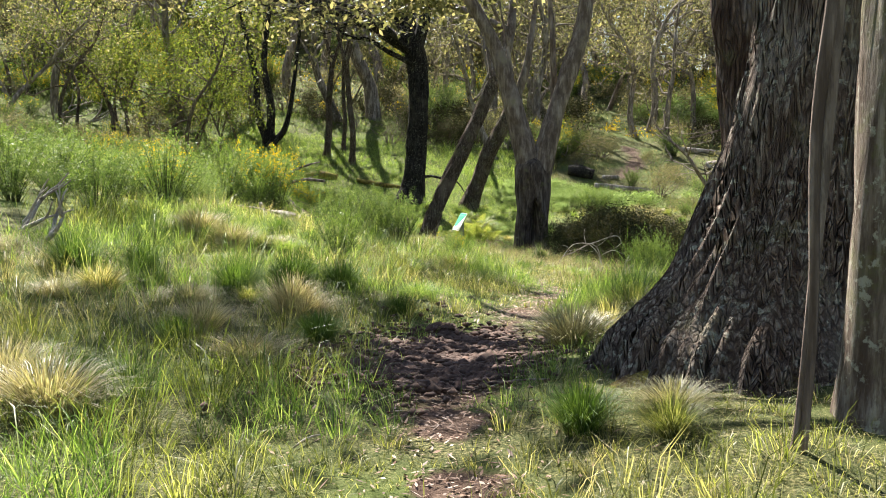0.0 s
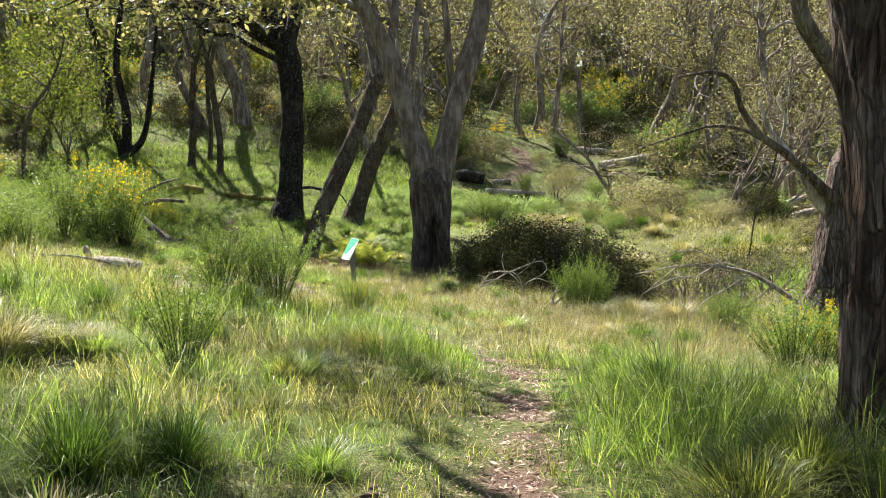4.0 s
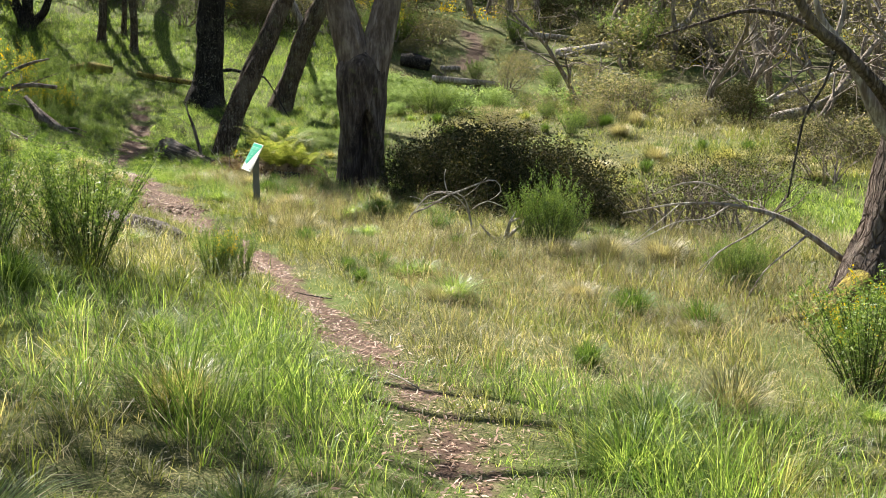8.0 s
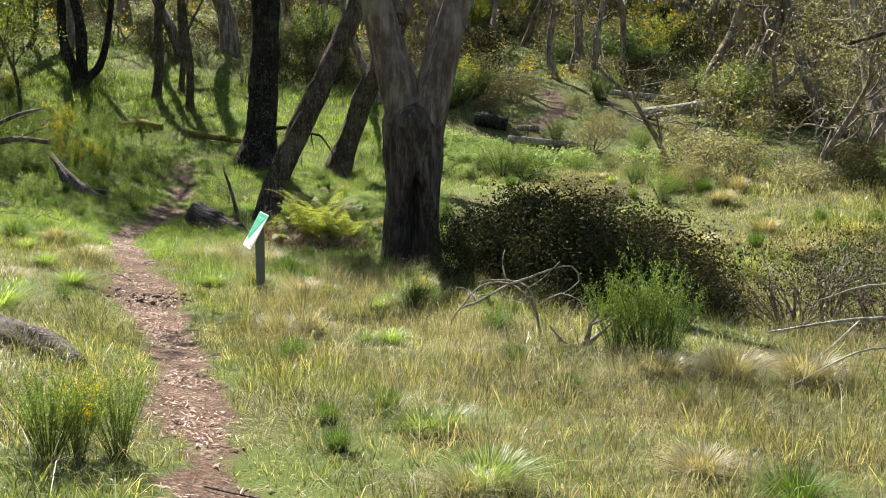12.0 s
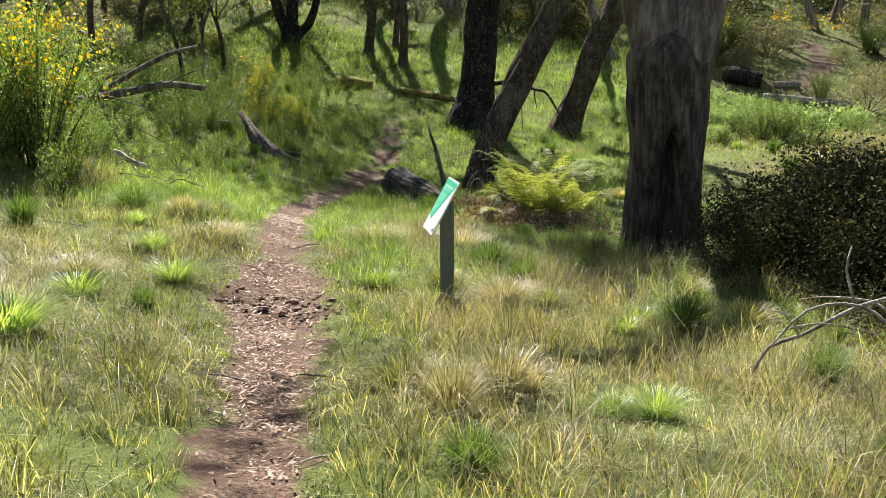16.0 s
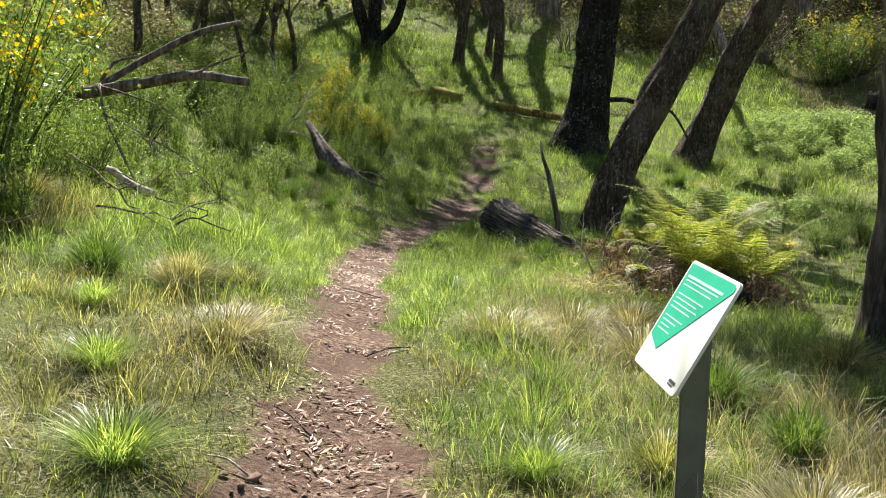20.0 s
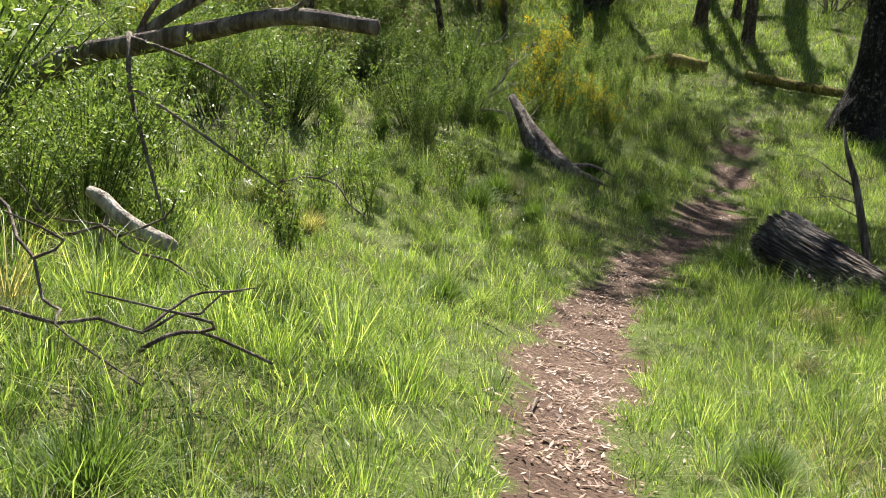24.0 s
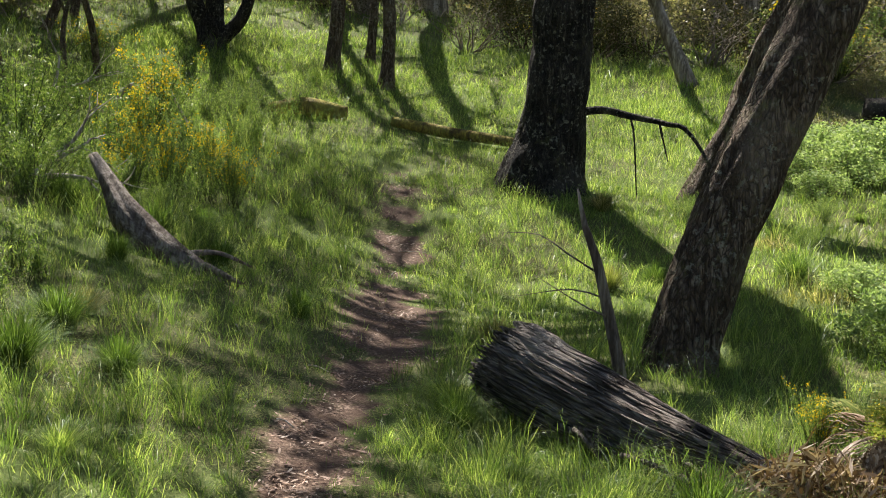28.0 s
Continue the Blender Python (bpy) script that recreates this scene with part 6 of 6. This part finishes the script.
for l in ([(1.62, 4.35, 2.6, .034), (1.54, 4.3, 1.9, .03), (1.47, 4.28, 1.3, .026), (1.46, 4.25, .6, .02), (1.42, 4.22, .0, .016)], [(1.56, 4.3, 2.0, .03), (1.49, 4.28, 1.0, .024), (1.40, 4.25, .1, .014), (1.36, 4.25, -.05, .01)], [(1.7, 4.3, 2.7, .04), (1.76, 4.25, 1.9, .036), (1.82, 4.22, 1.2, .024), (1.86, 4.2, .3, .014)]):
    l[-1] = (l[-1][0], l[-1][1], ground_z(l[-1][0], l[-1][1]) + .01, l[-1][3])
    strip_of_bark("long loose strip of peeled grey bark", l)
for l in ([(1.45, 5.9, .22, .12), (1.15, 5.75, .08, .085), (.92, 5.62, .02, .05), (.75, 5.55, -.03, .02)], [(1.5, 6.4, .2, .13), (1.1, 6.6, .05, .08), (.85, 6.75, -.01, .03)]):
    r = thing("tree_root", "mossy spreading root of the old tree", "root", l[-1][:3], "roots of the old tree")
    wood("root", [tube(l, 18, 0.06, .12, .12, 8, 2)], M_MOSS if l[1][1] < 5.8 else M_BARK_ROUGH, r, l[-1][:3])
r = thing("tree_root", "yellowish mossy root of the gum tree", "root", (5.7, 18.3, -1))
wood("root", [tube([(6.6, 18.5, -.62, .2), (6.2, 18.35, -.82, .14), (5.8, 18.2, -.93, .08), low(5.3, 18.1, .0, .04)], 16, .07, .1, .1, 8, 4)], M_MOSS, r, (5.7, 18.3, -1))


# ---- ferns ----
def frond(start, way, length, stalk, pinna=0.2, droop=0.5, curl=0.25):
    """One arching frond: a stalk and paired side leaves, each a comb of small leaflets."""
    p, d = np.array(start, float), np.array(way, float)
    d /= np.linalg.norm(d)
    pts, n = [], 24
    for k in range(n + 1):
        pts.append(p.copy())
        d = d + np.array([0, 0, -droop / n * (0.3 + k / n * 1.7)])
        d /= np.linalg.norm(d)
        p = p + d * length / n
    c = np.array(pts)
    stalk.append(tube([(*c[k], .007 * (1 - k / (n + 2))) for k in range(0, n + 1, 2)], 4, .2, 0))
    vs = []
    for k in range(4, n + 1):
        t = c[k] - c[k - 1]
        t /= np.linalg.norm(t)
        s = np.cross(t, (0, 0, 1))
        s /= np.linalg.norm(s) + 1e-9
        l = pinna * min(1, (k - 2) / 5) * (1 - (k / (n + 1)) ** 1.8) + .02
        for side in (-1, 1):
            e = side * s * .93 + t * .36
            e /= np.linalg.norm(e)
            w = t - e * (t @ e)
            w /= np.linalg.norm(w)
            m = max(4, int(l / .02))
            u = ((np.arange(m) + .5) / m)[:, None]
            q = c[k] + e * l * u - np.array([0, 0, 1]) * l * curl * u ** 2 + side * .004 * math.sin(k * 1.7)
            wide, half = w * .027 * (1 - .8 * u) + w * .003, e * l / m * .55
            vs.append(np.stack([q - half, q + wide, q + half, q - wide], 1).reshape(-1, 3))
    v = np.vstack(vs)
    return v, np.arange(len(v)).reshape(-1, 4), np.zeros((0, 3), int)


def fern(place, seed, count, length, dead_count):
    g = np.random.default_rng(seed)
    o = np.array([place[0], place[1], ground_z(*place)])
    t = thing("fern", "yellow-green bracken fern over a skirt of dead fronds", "fern", o, "ferns")
    for k in range(count + dead_count):
        dead = k >= count
        a = (k + g.random()) * 6.283 / (dead_count if dead else count)
        st = []
        up = g.uniform(-.1, .6) if dead else g.uniform(1.1, 3.2)
        v = frond((math.cos(a) * .1, math.sin(a) * .1, .3 if dead else .15), (math.cos(a), math.sin(a), up), length * g.uniform(.75, 1.1) * (.7 if dead else 1), st, .21 * length if not dead else .1, g.uniform(1.0, 1.6) if not dead else 2.1, .22 if not dead else .9)
        part("frond" if not dead else "dead_frond", mesh_of("frond", st + [v], M_FERN if not dead else M_DEADFERN), t, "" if not dead else "brown withered frond")
    wood("rootstock", [tube([(0, 0, -.1, .24), (0, 0, .12, .2), (0, 0, .28, .1)], 14, .06, .25, .15, 9, 3)], M_BARK_DARK, t)


fern((.75, 34.0), 401, 22, 1.35, 30)
fern((1.3, 33.7), 402, 13, 1.1, 18)
fern((.85, 34.9), 403, 17, 1.4, 20)
fern((.15, 36.3), 404, 6, .75, 16)
fern((.2, 33.6), 405, 3, .7, 14)
# dark hollow mound below the fronds, built as a half-buried log
log_thing("fallen_log", "dark log-like mound under the ferns", [[low(-.3, 33.9, .04, .08), low(.3, 33.5, .08, .11), low(.9, 33.1, .1, .12), low(1.25, 32.9, .12, .09)]], M_BARK_DARK, 14, .14, 9)
dead_branch("heap of dead brown sticks beside the ferns", (-.3, 33.6, ground_z(-.3, 33.6)), [(-.5, -.2, .25), (.3, -.5, .25), (.6, -.2, .3), (-.2, .4, .4), (.2, -.6, .1)], .45, .016, M_DEADWOOD, 330, 2, 2, .5)
dead_branch("heap of dead brown sticks beside the ferns", (-.7, 36.0, ground_z(-.7, 36.0)), [(-.5, -.2, .15), (.5, -.5, .15), (.6, .2, .3), (-.2, -.6, .2)], .5, .016, M_STUMP, 331, 2, 2, .5)
for k, (x, y, s) in enumerate(((-1.46, 34.95, .14), (-1.47, 33.05, .1), (-1.2, 34.4, .08), (-.6, 32.3, .24), (-.25, 32.6, .2))):
    o = (x, y, ground_z(x, y))
    t = thing("straw_clump", "pale clump of matted dry straw in the grass", "grass", o)
    tagged(part("blade_mass", mesh_of("blade_mass", [leaves(np.random.default_rng(k).normal(size=(int(5200 * s), 3)) * (s * .8, s * .8, s * .35) + (0, 0, s * .4), np.full(int(5200 * s), .006), 16, 0)], M_DRY), t), kind="stuff")


def debris():
    """Mounds of withered fern and bark strips between the ferns and the broken log."""
    g = np.random.default_rng(450)
    n = 11000
    c = np.array([(.55, 33.9), (.1, 34.3), (-.15, 35.3), (-.45, 35.8), (.2, 36.0), (.9, 33.3), (.45, 33.2), (1.4, 33.2), (-.05, 33.4)])[g.integers(9, size=n)]
    x, y = c[:, 0] + g.normal(size=n) * .28, c[:, 1] + g.normal(size=n) * .28
    pile = .34 * np.exp(-((x - c[:, 0]) ** 2 + (y - c[:, 1]) ** 2) / .16)
    o = np.c_[x, y, height(x, y) + .02 + pile * g.random(n)]
    v, q, t = leaves(o, np.full(n, .016), 8.0, 0.35)
    tagged(new("fern_debris", raw_mesh("fern_debris", v, q, None, M_DEADFERN)), "brown heap of withered fern fronds and bark strips", "debris", kind="stuff")


debris()


# ---- the sign ----
def sign():
    tl, tr, bl = np.array([.37, 25.72, .30]), np.array([.51, 25.19, .295]), np.array([.14, 25.76, -.09])
    u, v = tr - tl, bl - tl
    lu, lv = np.linalg.norm(u), np.linalg.norm(v)
    u, v = u / lu, v / lv
    v = v - u * (u @ v)
    v /= np.linalg.norm(v)
    n = np.cross(v, u)
    n = n if n[0] < 0 else -n
    c = tl + u * lu / 2 + v * lv / 2
    foot = (c[0] + .05, c[1], ground_z(c[0] + .05, c[1]))
    s = thing("information_sign", "green and white information panel on a dark post", "sign", foot)

    def slab(name, poly, lift, thick, material, label=""):
        bm = bmesh.new()
        a = [bm.verts.new(Vector(tl + u * p * lu + v * q * lv + n * lift) - Vector(foot)) for p, q in poly]
        f = bm.faces.new(a)
        ex = bmesh.ops.extrude_face_region(bm, geom=[f])
        bmesh.ops.translate(bm, verts=[w for w in ex["geom"] if isinstance(w, bmesh.types.BMVert)], vec=Vector(n * thick))
        bmesh.ops.recalc_face_normals(bm, faces=bm.faces)
        me = bpy.data.meshes.new(name)
        bm.to_mesh(me)
        bm.free()
        me.materials.append(material)
        return part(name, me, s, label)

    def rounded(r=0.05, k=5):
        out = []
        for cx, cy, a0 in ((1 - r, r, -90), (1 - r, 1 - r, 0), (r, 1 - r, 90), (r, r, 180)):
            out += [(cx + r * math.cos(radians(a0 + 90 * i / k)), cy + r * math.sin(radians(a0 + 90 * i / k))) for i in range(k + 1)]
        return out

    white, green, ink = plain_material("white_panel_paint", (0.70, 0.70, 0.62), 0.45, .05, 6), plain_material("green_panel_paint", (0.03, 0.40, 0.24), 0.35, .1, 5), plain_material("dark_print", (0.05, 0.05, 0.07), .5)
    pale = plain_material("pale_green_print", (0.40, 0.66, 0.52), 0.45, .08, 6)
    post = plain_material("grey_green_post_paint", (0.13, 0.14, 0.11), .55, .2, 9, .2)
    slab("panel", rounded(), 0, -.012, white, "white panel with rounded corners")
    field = slab("green_field", [(.03, .03), (.93, .03), (.97, .05), (.97, .09), (.28, .80), (.03, .72)], .001, .0012, green, "green printed field")
    for k in range(13):
        q = .13 + .042 * k
        if k in (3, 8):
            continue
        r = min(.9, 1.08 - q * 1.05) - .06 - .05 * (k % 3)
        w = .012 if k else .024
        if r > .16:
            slab("text_line", [(.09, q), (r, q), (r, q + w), (.09, q + w)], .0025, .0006, pale)
    slab("logo_bar", [(.80, .90), (.93, .90), (.93, .925), (.80, .925)], .001, .0012, ink, "dark printed bar")
    slab("logo_bar", [(.80, .935), (.90, .935), (.90, .945), (.80, .945)], .001, .0012, ink)
    bm = bmesh.new()
    bmesh.ops.create_cube(bm, size=1)
    top = c[2] + .02 - foot[2]
    for w in bm.verts:
        w.co = Vector((w.co.x * .10, w.co.y * .115, (w.co.z + .5) * (top + .3) - .3))
        if w.co.z > 0:
            w.co.z += -.10 if w.co.x < 0 else .02
    bmesh.ops.bevel(bm, geom=bm.edges[:], offset=.006, segments=2, affect="EDGES")
    me = bpy.data.meshes.new("post")
    bm.to_mesh(me)
    bm.free()
    me.materials.append(post)
    part("post", me, s, "square grey-green post")


sign()


# ---- litter, clods and twigs ----
def litter():
    g = np.random.default_rng(700)
    n = 44000
    y = g.uniform(2.5, 47, n)
    x = track_x(y) + g.normal(size=n) * (0.27 + .2 * (y < 18))
    keep = g.random(n) < np.where(y < 17, 1, np.clip(lattice(x, y, .34, 76) * 2.4 - .65, .06, 1)) * np.clip(bareness(x, y) + .12 + .15 * (y < 18), 0, 1) * np.where(y < 20, 1, .8)
    x, y = x[keep], y[keep]
    c = np.c_[x, y, height(x, y) + .008 + .01 * g.random(len(x))]
    m = len(c)
    a, t = g.random(m) * 6.283, g.normal(size=m) * .25
    d = np.c_[np.cos(a), np.sin(a), t]
    e = np.c_[-np.sin(a), np.cos(a), g.normal(size=m) * .3]
    l, w = (0.009 + .032 * g.random(m) ** 2.2)[:, None], (0.003 + .0055 * g.random(m))[:, None]
    v = np.stack([c - d * l, c + e * w, c + d * l, c - e * w], 1).reshape(-1, 3)
    k = np.arange(m)[:, None] * 4
    tagged(new("leaf_litter", raw_mesh("leaf_litter", v, k + np.array([[0, 1, 2, 3]]), None, M_LITTER)), "dry brown gum leaves and bark chips on the track", "leaf litter", kind="stuff")


def clod_field(name, label, centres, sizes, material, seed):
    g = np.random.default_rng(seed)
    base = np.array([(1, 0, 0), (0, 1, 0), (-1, 0, 0), (0, -1, 0), (0, 0, 1), (0, 0, -1), (.6, .6, .5), (-.6, .6, .5), (-.6, -.6, .5), (.6, -.6, .5)], float)
    faces = np.array([(0, 6, 9), (0, 1, 6), (1, 7, 6), (1, 2, 7), (2, 8, 7), (2, 3, 8), (3, 9, 8), (3, 0, 9), (4, 6, 7), (4, 7, 8), (4, 8, 9), (4, 9, 6), (5, 1, 0), (5, 2, 1), (5, 3, 2), (5, 0, 3)])
    n = len(centres)
    v = base[None] * (0.45 + .9 * g.random((n, 10, 1))) * sizes[:, None, None] * (np.array([1, 1, .6]) * (0.7 + .7 * g.random((n, 1, 3))))
    a = g.random(n) * 6.283
    rot = np.stack([np.stack([np.cos(a), -np.sin(a), 0 * a], 1), np.stack([np.sin(a), np.cos(a), 0 * a], 1), np.stack([0 * a, 0 * a, 1 + 0 * a], 1)], 1)
    v = np.einsum("nij,nkj->nki", rot, v) + centres[:, None]
    f = (np.arange(n)[:, None, None] * 10 + faces[None]).reshape(-1, 3)
    tagged(new(name, raw_mesh(name, v.reshape(-1, 3), None, f, material)), label, "soil", kind="stuff")


M_HUMUS = plain_material("dark_humus", (0.085, 0.048, 0.033), .95, .6, 25, .3)
M_REDSOIL = plain_material("red_soil_crumbs", (0.15, 0.092, 0.064), .95, .45, 25, .15)


def dug_soil():
    """Crumbly scratched-up bed where the track crosses the shade."""
    gx, gy = np.arange(-.85, .95, .022), np.arange(5.4, 8.9, .026)
    xx, yy = (q.ravel() for q in np.meshgrid(gx, gy))
    inside = 1 - np.hypot((xx - .04 - .18 * (yy - 7)) / .62, (yy - 7.05) / 1.5) + .5 * (lattice(xx, yy, .22, 71) - .5) + .5 * (lattice(xx, yy, .5, 72) - .5)
    m = np.clip(inside * 3, 0, 1)
    lump = .07 * lattice(xx, yy, .16, 73) ** 2 + .075 * lattice(xx, yy, .065, 74) ** 2 + .05 * g_noise(xx, yy) ** 2
    zz = height(xx, yy) - .07 + m * (.05 + .75 * lump)
    n, k = len(gx), len(gy)
    i = (np.arange(k - 1)[:, None] * n + np.arange(n - 1)[None, :]).ravel()
    tagged(new("dug_soil", raw_mesh("dug_soil", np.c_[xx, yy, zz], np.c_[i, i + 1, i + n + 1, i + n], material=M_HUMUS)), "dark crumbly scratched-up earth across the track", "soil", kind="stuff")


def g_noise(x, y):
    return np.random.default_rng(75).random(len(x))


def clods():
    g = np.random.default_rng(710)
    n = 6500
    x, y = g.normal(size=n) * .34, g.normal(size=n) * .62 + 7.0
    x = x + .04 + .18 * (y - 7)
    s = .006 + .036 * g.random(n) ** 3
    clod_field("humus_clods", "dark crumbly scratched-up soil and dung", np.c_[x, y, height(x, y) + .012 + .03 * lattice(x, y, .16, 73) + s * .3], s, M_HUMUS, 711)
    n = 900
    y = g.uniform(20, 47, n)
    near = g.random(n) < .3
    y[near] = 24.72 + g.normal(size=near.sum()) * .2
    x = track_x(y) + g.normal(size=n) * .22 + np.where(near, g.normal(size=n) * .10 + .06, 0)
    s = .005 + .010 * g.random(n) ** 3 + np.where(near, .026 * g.random(n) ** 4, 0)
    clod_field("soil_crumbs", "reddish-brown crumbs of soil on the track", np.c_[x, y, height(x, y) + s * .3], s, M_REDSOIL, 712)


litter()
dug_soil()
clods()
for k in range(46):
    g = np.random.default_rng(800 + k)
    y = g.uniform(4, 44)
    x = float(track_x(y)) + g.normal() * (.35 if k % 4 == 0 else 1.6)
    a, l = g.random() * 6.283, g.uniform(.06, .2)
    log_thing("fallen_branch", "small dry stick on the ground", [[low(x - l * math.cos(a), y - l * math.sin(a), .012, .005), low(x, y, .02 + .02 * g.random(), .005), low(x + l * math.cos(a), y + l * math.sin(a), .015, .004)]], M_DEADWOOD if k % 3 else M_STUMP, 5, 0, 3, .2, ["stick"], "fallen twigs")

discard([BARE] + GUMS + SAPS + BROOM + BLOOM + LEAFY + DARK + PALE + TWIG + STRAW + GREEN + SEDGE)
